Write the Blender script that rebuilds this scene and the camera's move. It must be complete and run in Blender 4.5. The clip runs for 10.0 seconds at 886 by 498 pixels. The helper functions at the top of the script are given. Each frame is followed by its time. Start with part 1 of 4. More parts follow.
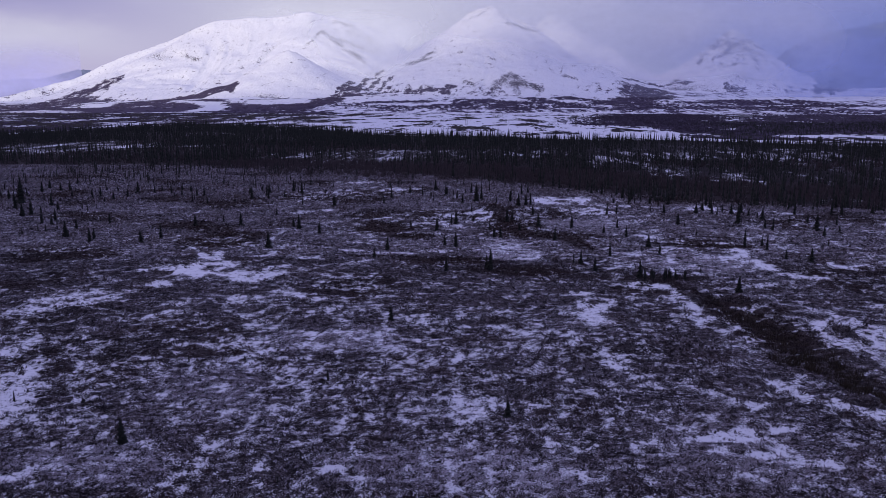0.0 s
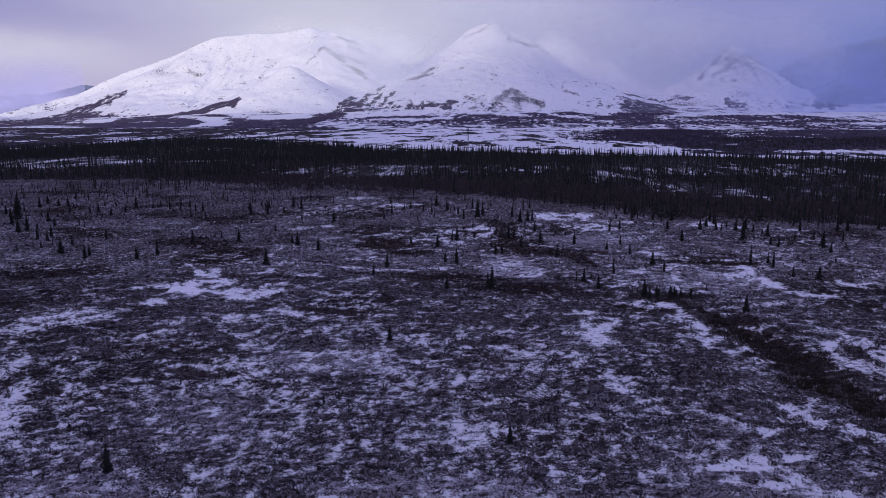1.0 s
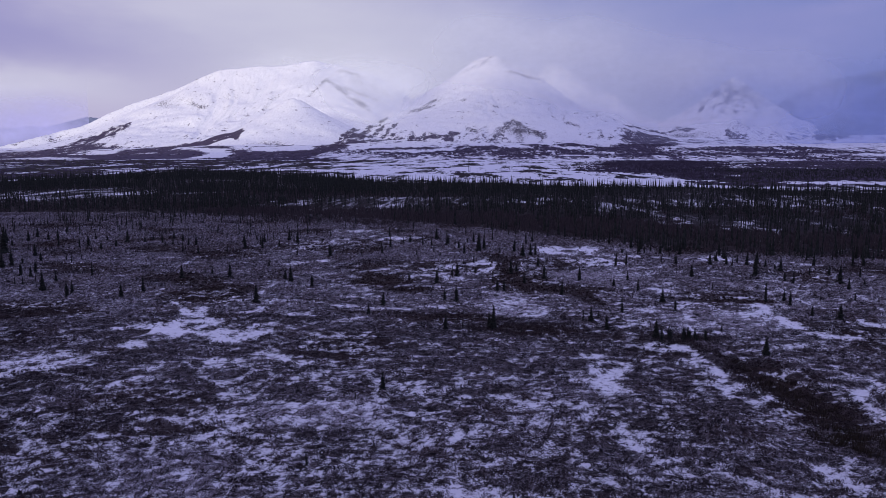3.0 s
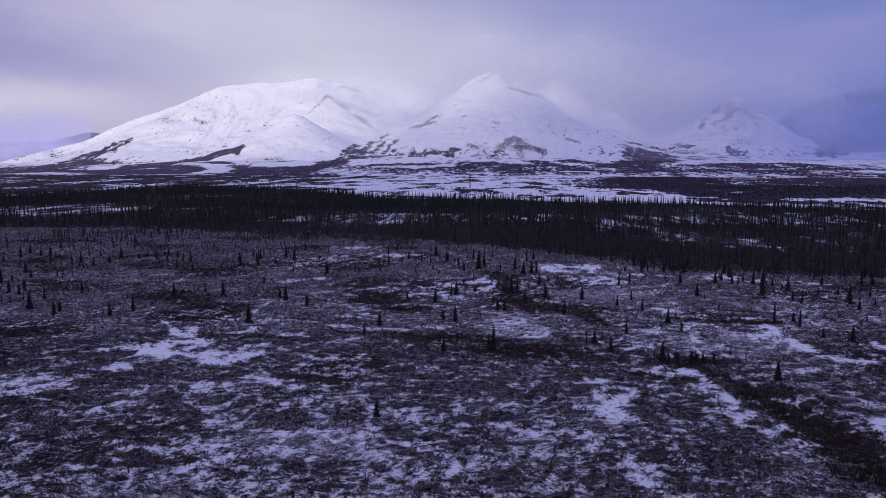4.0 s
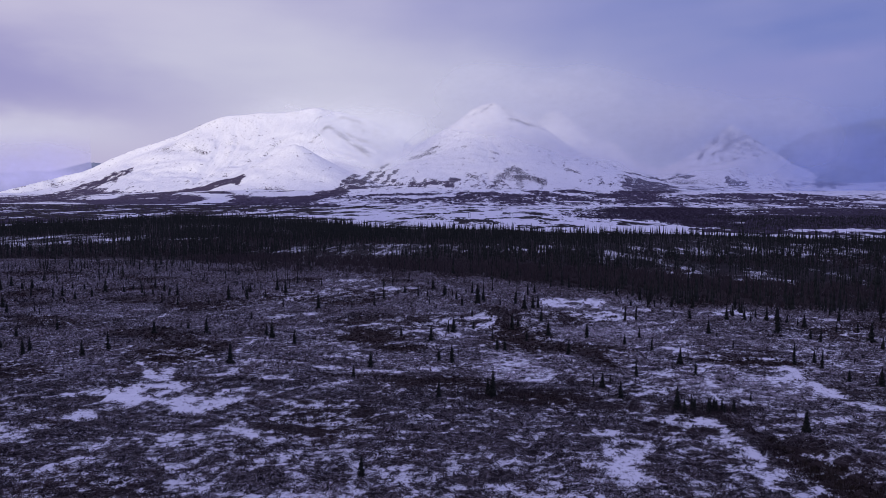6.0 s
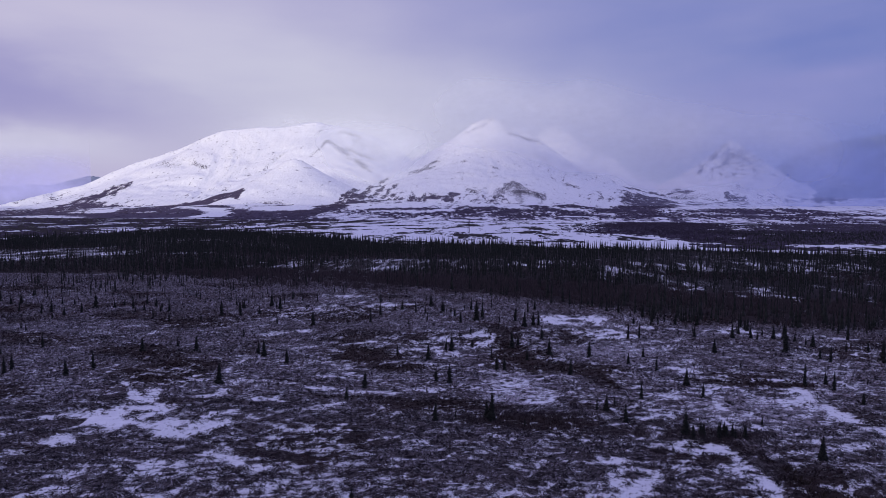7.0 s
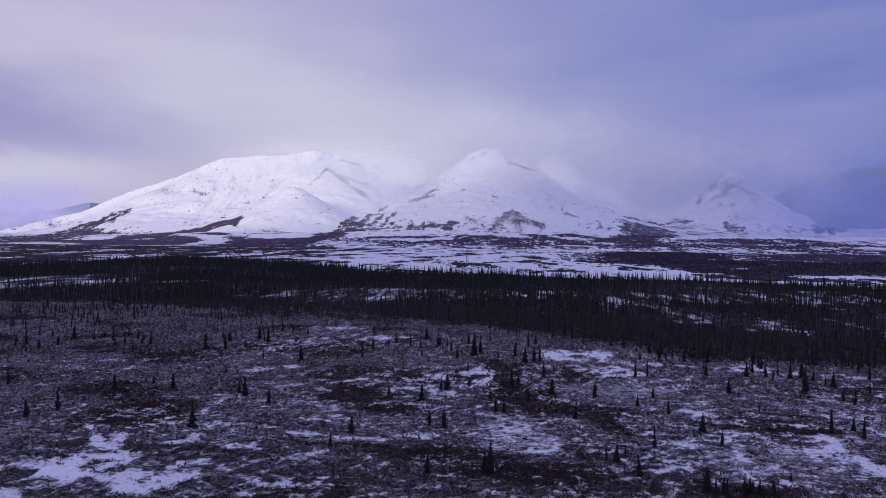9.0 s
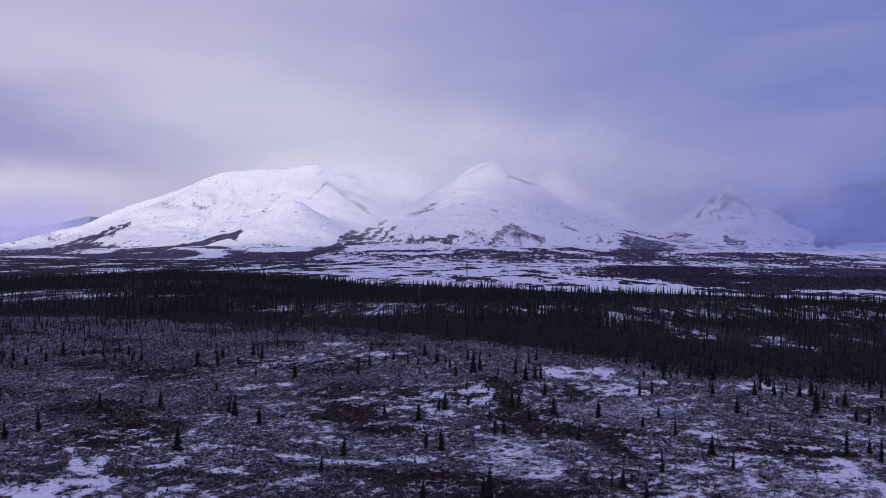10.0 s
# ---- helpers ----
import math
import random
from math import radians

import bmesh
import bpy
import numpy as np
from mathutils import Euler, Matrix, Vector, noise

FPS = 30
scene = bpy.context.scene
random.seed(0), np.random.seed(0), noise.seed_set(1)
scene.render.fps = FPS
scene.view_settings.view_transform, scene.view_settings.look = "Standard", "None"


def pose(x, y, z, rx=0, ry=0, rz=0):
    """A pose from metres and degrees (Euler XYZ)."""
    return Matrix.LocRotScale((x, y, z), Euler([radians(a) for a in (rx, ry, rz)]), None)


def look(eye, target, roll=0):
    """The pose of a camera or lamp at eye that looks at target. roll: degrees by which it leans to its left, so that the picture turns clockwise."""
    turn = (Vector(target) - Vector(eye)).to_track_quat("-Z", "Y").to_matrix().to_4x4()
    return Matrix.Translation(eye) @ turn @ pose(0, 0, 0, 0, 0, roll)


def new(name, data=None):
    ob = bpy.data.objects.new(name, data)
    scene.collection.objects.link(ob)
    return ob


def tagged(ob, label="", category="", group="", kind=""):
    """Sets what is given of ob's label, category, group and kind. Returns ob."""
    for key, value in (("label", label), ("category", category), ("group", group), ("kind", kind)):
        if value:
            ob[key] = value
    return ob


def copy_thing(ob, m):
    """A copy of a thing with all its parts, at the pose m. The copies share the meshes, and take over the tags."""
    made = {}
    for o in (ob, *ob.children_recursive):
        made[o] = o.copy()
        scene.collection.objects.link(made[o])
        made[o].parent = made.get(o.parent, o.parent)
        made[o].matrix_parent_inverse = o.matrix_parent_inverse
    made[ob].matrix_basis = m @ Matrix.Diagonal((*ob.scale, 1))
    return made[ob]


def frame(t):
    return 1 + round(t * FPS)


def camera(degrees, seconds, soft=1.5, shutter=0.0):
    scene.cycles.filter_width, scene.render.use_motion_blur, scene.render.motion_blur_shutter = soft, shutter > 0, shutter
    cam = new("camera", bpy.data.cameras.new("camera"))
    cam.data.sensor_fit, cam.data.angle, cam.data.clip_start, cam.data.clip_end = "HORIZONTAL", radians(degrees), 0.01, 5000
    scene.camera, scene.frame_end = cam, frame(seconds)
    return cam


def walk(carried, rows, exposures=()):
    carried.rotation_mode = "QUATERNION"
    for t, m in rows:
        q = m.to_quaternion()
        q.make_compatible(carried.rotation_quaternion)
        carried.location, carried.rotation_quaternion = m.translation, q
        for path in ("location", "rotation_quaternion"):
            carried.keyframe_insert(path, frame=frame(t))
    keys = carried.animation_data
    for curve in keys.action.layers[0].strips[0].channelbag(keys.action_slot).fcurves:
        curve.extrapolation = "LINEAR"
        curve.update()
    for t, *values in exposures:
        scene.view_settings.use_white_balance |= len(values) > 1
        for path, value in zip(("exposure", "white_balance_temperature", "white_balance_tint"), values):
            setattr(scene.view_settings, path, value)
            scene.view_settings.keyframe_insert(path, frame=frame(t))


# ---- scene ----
cam = camera(60.0, 10.0, soft=0.72)
PATH = [
    (0, (-0.426, -13.698, 32.798), (-0.507, -11.738, 32.41), 0.1),
    (0.5, (-0.39, -12.499, 32.791), (-0.473, -10.535, 32.422), 0.0),
    (1, (-0.365, -10.905, 32.742), (-0.45, -8.938, 32.392), 0.1),
    (1.5, (-0.299, -9.097, 32.72), (-0.386, -7.126, 32.388), 0.0),
    (2, (-0.215, -7.134, 32.658), (-0.304, -5.161, 32.347), 0.0),
    (2.5, (-0.169, -5.058, 32.67), (-0.259, -3.081, 32.379), 0.0),
    (4, (0.098, 1.783, 32.555), (0.005, 3.767, 32.325), 0.2),
    (4.5, (0.19, 4.24, 32.541), (0.097, 6.226, 32.331), 0.2),
    (5, (0.257, 6.732, 32.502), (0.163, 8.721, 32.311), 0.2),
    (5.5, (0.342, 9.199, 32.511), (0.248, 11.19, 32.339), 0.2),
    (7, (0.48, 16.637, 32.434), (0.388, 18.631, 32.319), 0.4),
    (7.5, (0.558, 19.282, 32.426), (0.466, 21.278, 32.329), 0.4),
    (8, (0.616, 21.861, 32.449), (0.524, 23.857, 32.37), 0.5),
    (8.5, (0.656, 24.41, 32.428), (0.565, 26.407, 32.367), 0.6),
    (9, (0.668, 27.237, 32.479), (0.578, 29.234, 32.438), 0.7),
    (9.5, (0.778, 29.711, 32.429), (0.688, 31.709, 32.406), 0.7),
    (10, (0.862, 32.374, 32.438), (0.772, 34.372, 32.433), 0.7),
]
walk(cam, [(t, look(eye, target, roll)) for t, eye, target, roll in PATH], [(0, 0.0, 6500, 10), (10, 0.0, 6500, 10)])

# ---- light: low winter sun behind a broken overcast ----
world = bpy.data.worlds.new("world")
scene.world = world
world.use_nodes = True
SUN_AZ, SUN_EL = 190.0, 7.0   # degrees: clockwise from +y, above the horizon


# banks in the cloud cover: bearing, height, half-widths, lean, strength, colour
CLOUD_BANKS = [
    (-14, 7.5, 19, 6.5, -0.16, 0.85, (0.645, 0.64, 0.785)),
    (-34, 12.5, 12, 2.2, -0.10, 0.45, (0.62, 0.58, 0.755)),
    (-33, 7.0, 11, 2.8, -0.06, 0.84, (0.295, 0.28, 0.58)),
    (-33, 3.4, 8, 1.3, -0.05, 0.80, (0.67, 0.66, 0.82)),
    (20, 6.5, 10, 2.6, 0.0, 0.45, (0.30, 0.28, 0.61)),
    (23, 13.6, 7, 1.1, 0.06, 0.40, (0.33, 0.33, 0.64)),
    (25, 9.0, 6, 0.9, 0.08, 0.35, (0.33, 0.31, 0.63)),
    (30, 18, 14, 6.0, 0.0, 0.60, (0.15, 0.185, 0.50)),
    (28, 3.5, 9, 3.5, 0.0, 0.60, (0.18, 0.215, 0.51)),
]


def make_sky():
    nt = world.node_tree
    nt.nodes.clear()
    n, link = nt.nodes.new, nt.links.new
    out, bg = n("ShaderNodeOutputWorld"), n("ShaderNodeBackground")
    sky = n("ShaderNodeTexSky")
    sky.sky_type, sky.sun_disc = "NISHITA", False
    sky.sun_elevation, sky.sun_rotation = radians(SUN_EL), radians(SUN_AZ)
    sky.air_density, sky.dust_density = 1.0, 2.0
    dim = n("ShaderNodeMix")
    dim.data_type = "RGBA"
    dim.blend_type = "MULTIPLY"
    dim.inputs[0].default_value = 1.0
    link(sky.outputs[0], dim.inputs[6])
    dim.inputs[7].default_value = (0.09, 0.09, 0.09, 1)
    tc = n("ShaderNodeTexCoord")
    side = n("ShaderNodeSeparateXYZ")
    link(tc.outputs["Generated"], side.inputs[0])

    def m(op, a, b=0.0, c=0.0):
        node = n("ShaderNodeMath")
        node.operation = op
        for slot, v in zip(node.inputs, (a, b, c)):
            if isinstance(v, (int, float)):
                slot.default_value = v
            else:
                link(v, slot)
        return node.outputs[0]

    def tint(f, a, b):
        node = n("ShaderNodeMix")
        node.data_type = "RGBA"
        for slot, v in ((node.inputs[0], f), (node.inputs[6], a), (node.inputs[7], b)):
            if isinstance(v, tuple):
                slot.default_value = (*v, 1)
            elif isinstance(v, float):
                slot.default_value = v
            else:
                link(v, slot)
        return node.outputs[2]

    # bearing (clockwise from +y) and height over the horizon, in degrees, ruffled a little
    ruffle = n("ShaderNodeTexNoise")
    ruffle.inputs["Scale"].default_value, ruffle.inputs["Detail"].default_value = 5.0, 5.0
    bank = n("ShaderNodeMapping")
    bank.inputs["Scale"].default_value = (1.0, 1.0, 3.2)
    link(tc.outputs["Generated"], bank.inputs[0])
    link(bank.outputs[0], ruffle.inputs["Vector"])
    wave = m("SUBTRACT", ruffle.outputs[0], 0.5)
    az = m("MULTIPLY_ADD", m("ARCTAN2", side.outputs["X"], side.outputs["Y"]), 180 / math.pi, m("MULTIPLY", wave, 9.0))
    el = m("MULTIPLY_ADD", m("ARCSINE", side.outputs["Z"]), 180 / math.pi, m("MULTIPLY", wave, 4.5))

    def bank_at(a, e, ra, re, lean, amount):
        """1 in the middle of an oval bank of cloud, easing to 0; lean: degrees of height per degree of bearing."""
        u = m("MULTIPLY", m("SUBTRACT", az, a), 1 / ra)
        v = m("MULTIPLY", m("SUBTRACT", m("MULTIPLY_ADD", m("SUBTRACT", az, a), -lean, el), e), 1 / re)
        d = m("ADD", m("MULTIPLY", u, u), m("MULTIPLY", v, v))
        return m("MULTIPLY", m("EXPONENT", m("MULTIPLY", d, -1.0)), amount)

    across = n("ShaderNodeMapRange")
    across.interpolation_type = "SMOOTHSTEP"
    across.inputs[1].default_value, across.inputs[2].default_value = -34, 30
    link(az, across.inputs[0])
    cloud = tint(across.outputs[0], (0.505, 0.455, 0.69), (0.168, 0.215, 0.55))
    for a, e, ra, re, lean, amount, colour in CLOUD_BANKS:
        cloud = tint(bank_at(a, e, ra, re, lean, amount), cloud, colour)
    wisps = n("ShaderNodeTexNoise")
    wisps.inputs["Scale"].default_value, wisps.inputs["Detail"].default_value = 7.0, 6.0
    fine_bank = n("ShaderNodeMapping")
    fine_bank.inputs["Scale"].default_value = (1.0, 1.0, 4.5)
    fine_bank.inputs["Rotation"].default_value = (0, radians(12), 0)
    link(tc.outputs["Generated"], fine_bank.inputs[0])
    link(fine_bank.outputs[0], wisps.inputs["Vector"])
    fade = m("MULTIPLY", m("ADD", wisps.outputs[0], -0.35), 0.45)
    cloud = tint(fade, cloud, (0.42, 0.40, 0.66))
    cover = n("ShaderNodeMix")
    cover.data_type = "RGBA"
    cover.inputs[0].default_value = 0.93
    link(dim.outputs[2], cover.inputs[6])
    link(cloud, cover.inputs[7])
    # the cover is thinner and brighter overhead
    zen = n("ShaderNodeMapRange")
    zen.interpolation_type = "SMOOTHSTEP"
    zen.inputs[1].default_value, zen.inputs[2].default_value = 0.38, 0.85
    zen.inputs[3].default_value, zen.inputs[4].default_value = 0.0, 1.0
    link(side.outputs["Z"], zen.inputs[0])
    lift = n("ShaderNodeMix")
    lift.data_type = "RGBA"
    link(zen.outputs[0], lift.inputs[0])
    link(cover.outputs[2], lift.inputs[6])
    lift.inputs[7].default_value = (0.455, 0.455, 0.86, 1)
    link(lift.outputs[2], bg.inputs[0])
    bg.inputs[1].default_value = 1.0
    link(bg.outputs[0], out.inputs[0])


make_sky()
sun_data = bpy.data.lights.new("sun", "SUN")
sun_data.energy, sun_data.angle, sun_data.color = 2.8, radians(10), (1.0, 0.93, 0.74)
sun = new("sun", sun_data)
sun.rotation_euler = (radians(90 - SUN_EL), 0, radians(180 - SUN_AZ))


# ---- noise over the plan ----
def lattice(ix, iy, seed):
    h = (ix.astype(np.int64) * 374761393 + iy.astype(np.int64) * 668265263 + seed * 144269503) & 0xFFFFFFFF
    h = ((h ^ (h >> 13)) * 1274126177) & 0xFFFFFFFF
    h = ((h ^ (h >> 15)) * 2246822519) & 0xFFFFFFFF
    return ((h ^ (h >> 16)) & 0xFFFFFF) / float(0x1000000)


def value_noise(x, y, seed=0):
    x, y = np.asarray(x, float), np.asarray(y, float)
    ix, iy = np.floor(x), np.floor(y)
    u, v = x - ix, y - iy
    u, v = u * u * u * (u * (u * 6 - 15) + 10), v * v * v * (v * (v * 6 - 15) + 10)
    a, b = lattice(ix, iy, seed), lattice(ix + 1, iy, seed)
    c, d = lattice(ix, iy + 1, seed), lattice(ix + 1, iy + 1, seed)
    return (a * (1 - u) + b * u) * (1 - v) + (c * (1 - u) + d * u) * v


def fbm(x, y, seed=0, octaves=4, gain=0.5):
    total, amp, norm = 0.0, 1.0, 0.0
    for k in range(octaves):
        # each octave is turned, so that the lattice does not show
        cx, cy = math.cos(k * 1.1 + 0.4), math.sin(k * 1.1 + 0.4)
        total = total + amp * value_noise((x * cx - y * cy) * 2 ** k + 17.3 * k, (x * cy + y * cx) * 2 ** k - 9.1 * k, seed + k)
        norm += amp
        amp *= gain
    return total / norm


def cells(x, y, seed=0):
    """Distance to the nearest of many points strewn one to a unit square."""
    ix, iy = np.floor(x), np.floor(y)
    best = np.full(np.shape(x), 9.0)
    for ox in (-1, 0, 1):
        for oy in (-1, 0, 1):
            cx, cy = ix + ox, iy + oy
            best = np.minimum(best, np.hypot(cx + 0.1 + 0.8 * lattice(cx, cy, seed) - x, cy + 0.1 + 0.8 * lattice(cx, cy, seed + 7) - y))
    return best


def smooth(lo, hi, v):
    t = np.clip((v - lo) / (hi - lo), 0, 1)
    return t * t * (3 - 2 * t)


# ---- materials ----
def material(name, rough=0.9):
    m = bpy.data.materials.new(name)
    m.use_nodes = True
    b = m.node_tree.nodes["Principled BSDF"]
    b.inputs["Roughness"].default_value = rough
    b.inputs["Specular IOR Level"].default_value = 0.05
    return m, m.node_tree.nodes.new, m.node_tree.links.new, b


def noise_node(n, link, scale, detail=4, rough=0.55, stretch=None):
    tc, tex = n("ShaderNodeNewGeometry"), n("ShaderNodeTexNoise")
    tex.inputs["Scale"].default_value, tex.inputs["Detail"].default_value, tex.inputs["Roughness"].default_value = scale, detail, rough
    if stretch:
        mp = n("ShaderNodeMapping")
        mp.inputs["Scale"].default_value = stretch
        link(tc.outputs["Position"], mp.inputs[0])
        link(mp.outputs[0], tex.inputs["Vector"])
    else:
        link(tc.outputs["Position"], tex.inputs["Vector"])
    return tex.outputs["Fac"]


def calc(n, link, op, a, b=0.0, c=0.0):
    node = n("ShaderNodeMath")
    node.operation = op
    for slot, v in zip(node.inputs, (a, b, c)):
        if isinstance(v, (int, float)):
            slot.default_value = v
        else:
            link(v, slot)
    return node.outputs[0]


def blend(n, link, f, a, b):
    node = n("ShaderNodeMix")
    node.data_type = "RGBA"
    for slot, v in ((node.inputs[0], f), (node.inputs[6], a), (node.inputs[7], b)):
        if isinstance(v, (int, float)):
            slot.default_value = v
        elif isinstance(v, tuple):
            slot.default_value = (*v, 1)
        else:
            link(v, slot)
    return node.outputs[2]


def rise(n, link, v, lo, hi):
    node = n("ShaderNodeMapRange")
    node.interpolation_type = "SMOOTHSTEP"
    link(v, node.inputs[0])
    node.inputs[1].default_value, node.inputs[2].default_value = lo, hi
    return node.outputs[0]


def attribute(n, name):
    node = n("ShaderNodeAttribute")
    node.attribute_name = name
    return node.outputs["Fac"]


def bump(n, link, b, height, strength, distance):
    node = n("ShaderNodeBump")
    node.inputs["Strength"].default_value, node.inputs["Distance"].default_value = strength, distance
    link(height, node.inputs["Height"])
    link(node.outputs[0], b.inputs["Normal"])


SNOW = (0.80, 0.80, 0.84)


def make_ground_material():
    m, n, link, b = material("snowy_tundra")
    fine = noise_node(n, link, 1.3, 6, 0.72)
    grain = noise_node(n, link, 6.0, 5, 0.7)
    wide = noise_node(n, link, 0.07, 3)
    clump = noise_node(n, link, 0.75, 4, 0.6)
    moss = blend(n, link, rise(n, link, wide, 0.35, 0.65), (0.012, 0.009, 0.010), (0.024, 0.019, 0.020))
    moss = blend(n, link, calc(n, link, "MULTIPLY", calc(n, link, "MULTIPLY", attribute(n, "frost"), rise(n, link, clump, 0.38, 0.60)), rise(n, link, grain, 0.45, 0.58)), moss, (0.20, 0.17, 0.18))
    moss = blend(n, link, calc(n, link, "MULTIPLY", attribute(n, "rust"), 0.8), moss, (0.038, 0.025, 0.022))
    lane = calc(n, link, "ABSOLUTE", calc(n, link, "MULTIPLY_ADD", noise_node(n, link, 0.6, 4, 0.65), 2.0, -1.0))
    close = calc(n, link, "MULTIPLY_ADD", fine, 3.4, -1.7)
    close = calc(n, link, "MULTIPLY_ADD", grain, 3.4, calc(n, link, "ADD", close, -1.7))
    close = calc(n, link, "MULTIPLY_ADD", lane, -1.3, calc(n, link, "ADD", close, 0.10))
    close = calc(n, link, "MULTIPLY", close, calc(n, link, "MULTIPLY_ADD", attribute(n, "open"), -0.85, 1.0))
    drift = noise_node(n, link, 0.034, 8, 0.68, (0.6, 0.2, 1.0))
    apart = calc(n, link, "MULTIPLY", attribute(n, "open"), calc(n, link, "MULTIPLY_ADD", drift, 8.0, -4.0))
    edge = calc(n, link, "ADD", calc(n, link, "ADD", attribute(n, "snow"), close), apart)
    edge = calc(n, link, "ADD", edge, calc(n, link, "MULTIPLY", attribute(n, "tufted"), 0.16))
    snow = rise(n, link, edge, 0.02, 0.16)
    white = blend(n, link, rise(n, link, fine, 0.3, 0.7), (0.72, 0.72, 0.77), SNOW)
    link(blend(n, link, snow, moss, white), b.inputs["Base Color"])
    bump(n, link, b, calc(n, link, "ADD", fine, grain), 0.7, 0.15)
    return m


def make_mountain_material():
    m, n, link, b = material("mountain_snow_and_rock")
    broad = noise_node(n, link, 0.012, 4, 0.6)
    fine = noise_node(n, link, 0.14, 6, 0.76, (1.0, 1.0, 0.6))
    streak = noise_node(n, link, 0.034, 7, 0.70, (1.0, 0.16, 2.0))
    speck = calc(n, link, "MULTIPLY_ADD", fine, 2.9, calc(n, link, "MULTIPLY_ADD", broad, 0.9, -1.9))
    crag = rise(n, link, calc(n, link, "MULTIPLY_ADD", speck, calc(n, link, "MULTIPLY_ADD", attribute(n, "rock"), 1.5, 0.72), attribute(n, "rock")), 0.48, 0.56)
    heath = rise(n, link, calc(n, link, "ADD", attribute(n, "brush"), calc(n, link, "MULTIPLY_ADD", fine, 2.0, calc(n, link, "MULTIPLY_ADD", streak, 3.4, -2.7))), 0.45, 0.58)
    stone = blend(n, link, fine, (0.050, 0.043, 0.060), (0.115, 0.100, 0.126))
    # shrub colour is lightened and tinted violet to stand for haze
    shrub = blend(n, link, fine, (0.050, 0.040, 0.070), (0.105, 0.083, 0.128))
    white = blend(n, link, fine, (0.76, 0.76, 0.80), (0.85, 0.85, 0.88))
    link(blend(n, link, heath, blend(n, link, crag, white, stone), shrub), b.inputs["Base Color"])
    ridge = noise_node(n, link, 0.022, 7, 0.66, (1.0, 0.5, 0.45))
    bump(n, link, b, calc(n, link, "MULTIPLY_ADD", fine, 0.35, calc(n, link, "MULTIPLY", ridge, 3.4)), 0.42, 9.0)
    return m


def make_foliage_material(name, dark, pale, rough=0.8):
    m, n, link, b = material(name, rough)
    geo, info = n("ShaderNodeNewGeometry"), n("ShaderNodeObjectInfo")
    tuft = noise_node(n, link, 5.0, 3)
    own = calc(n, link, "FRACT", calc(n, link, "ADD", geo.outputs["Random Per Island"], info.outputs["Random"]))
    both = calc(n, link, "MULTIPLY_ADD", own, 0.55, calc(n, link, "MULTIPLY", tuft, 0.45))
    link(blend(n, link, both, dark, pale), b.inputs["Base Color"])
    return m


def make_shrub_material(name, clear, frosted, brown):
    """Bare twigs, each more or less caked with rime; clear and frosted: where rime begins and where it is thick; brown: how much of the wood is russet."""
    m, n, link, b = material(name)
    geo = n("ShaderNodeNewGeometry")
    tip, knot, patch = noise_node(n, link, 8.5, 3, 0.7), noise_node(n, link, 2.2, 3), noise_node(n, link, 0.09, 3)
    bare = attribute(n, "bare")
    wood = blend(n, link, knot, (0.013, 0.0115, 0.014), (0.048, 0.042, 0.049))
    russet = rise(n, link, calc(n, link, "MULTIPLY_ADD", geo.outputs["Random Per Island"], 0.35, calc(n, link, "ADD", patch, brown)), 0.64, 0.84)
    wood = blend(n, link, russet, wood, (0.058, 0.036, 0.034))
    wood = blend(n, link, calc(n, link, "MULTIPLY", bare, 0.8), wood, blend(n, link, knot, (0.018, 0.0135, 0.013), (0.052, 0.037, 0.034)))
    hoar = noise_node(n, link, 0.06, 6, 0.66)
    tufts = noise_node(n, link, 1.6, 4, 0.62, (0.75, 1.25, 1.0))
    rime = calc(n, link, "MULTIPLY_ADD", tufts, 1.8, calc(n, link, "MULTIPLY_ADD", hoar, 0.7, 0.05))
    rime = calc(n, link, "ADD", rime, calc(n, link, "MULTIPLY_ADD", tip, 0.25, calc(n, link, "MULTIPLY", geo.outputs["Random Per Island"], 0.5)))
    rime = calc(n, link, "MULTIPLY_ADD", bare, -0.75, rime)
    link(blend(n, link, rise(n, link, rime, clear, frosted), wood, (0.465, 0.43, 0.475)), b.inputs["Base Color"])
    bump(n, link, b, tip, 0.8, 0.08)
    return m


def make_hazed_slope_material():
    m, n, link, b = material("hazed_far_slope")
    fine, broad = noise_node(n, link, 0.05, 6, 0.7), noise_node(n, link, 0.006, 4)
    # the blue of distant haze is put into these base colours
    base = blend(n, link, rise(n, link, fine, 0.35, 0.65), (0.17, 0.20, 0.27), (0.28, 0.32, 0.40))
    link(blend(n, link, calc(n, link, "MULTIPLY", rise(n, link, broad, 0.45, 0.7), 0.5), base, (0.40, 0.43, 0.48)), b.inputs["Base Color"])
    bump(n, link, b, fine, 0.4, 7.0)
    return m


ground_mat = make_ground_material()
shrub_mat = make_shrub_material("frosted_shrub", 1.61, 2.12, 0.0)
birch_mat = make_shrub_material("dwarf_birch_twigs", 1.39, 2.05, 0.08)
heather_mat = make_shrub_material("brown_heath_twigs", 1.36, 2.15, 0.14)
hazed_slope_mat = make_hazed_slope_material()
mountain_mat = make_mountain_material()
needle_mat = make_foliage_material("spruce_needles", (0.015, 0.017, 0.016), (0.036, 0.038, 0.032))
bark_mat = make_foliage_material("spruce_bark", (0.05, 0.038, 0.03), (0.09, 0.07, 0.058))
# far brush: its own brown plus a violet haze tint in the colour
heath_mat = make_foliage_material("hazed_heath_brush", (0.044, 0.036, 0.056), (0.102, 0.082, 0.116))
creek_mat = make_foliage_material("creek_thicket_twigs", (0.020, 0.016, 0.013), (0.064, 0.050, 0.036))
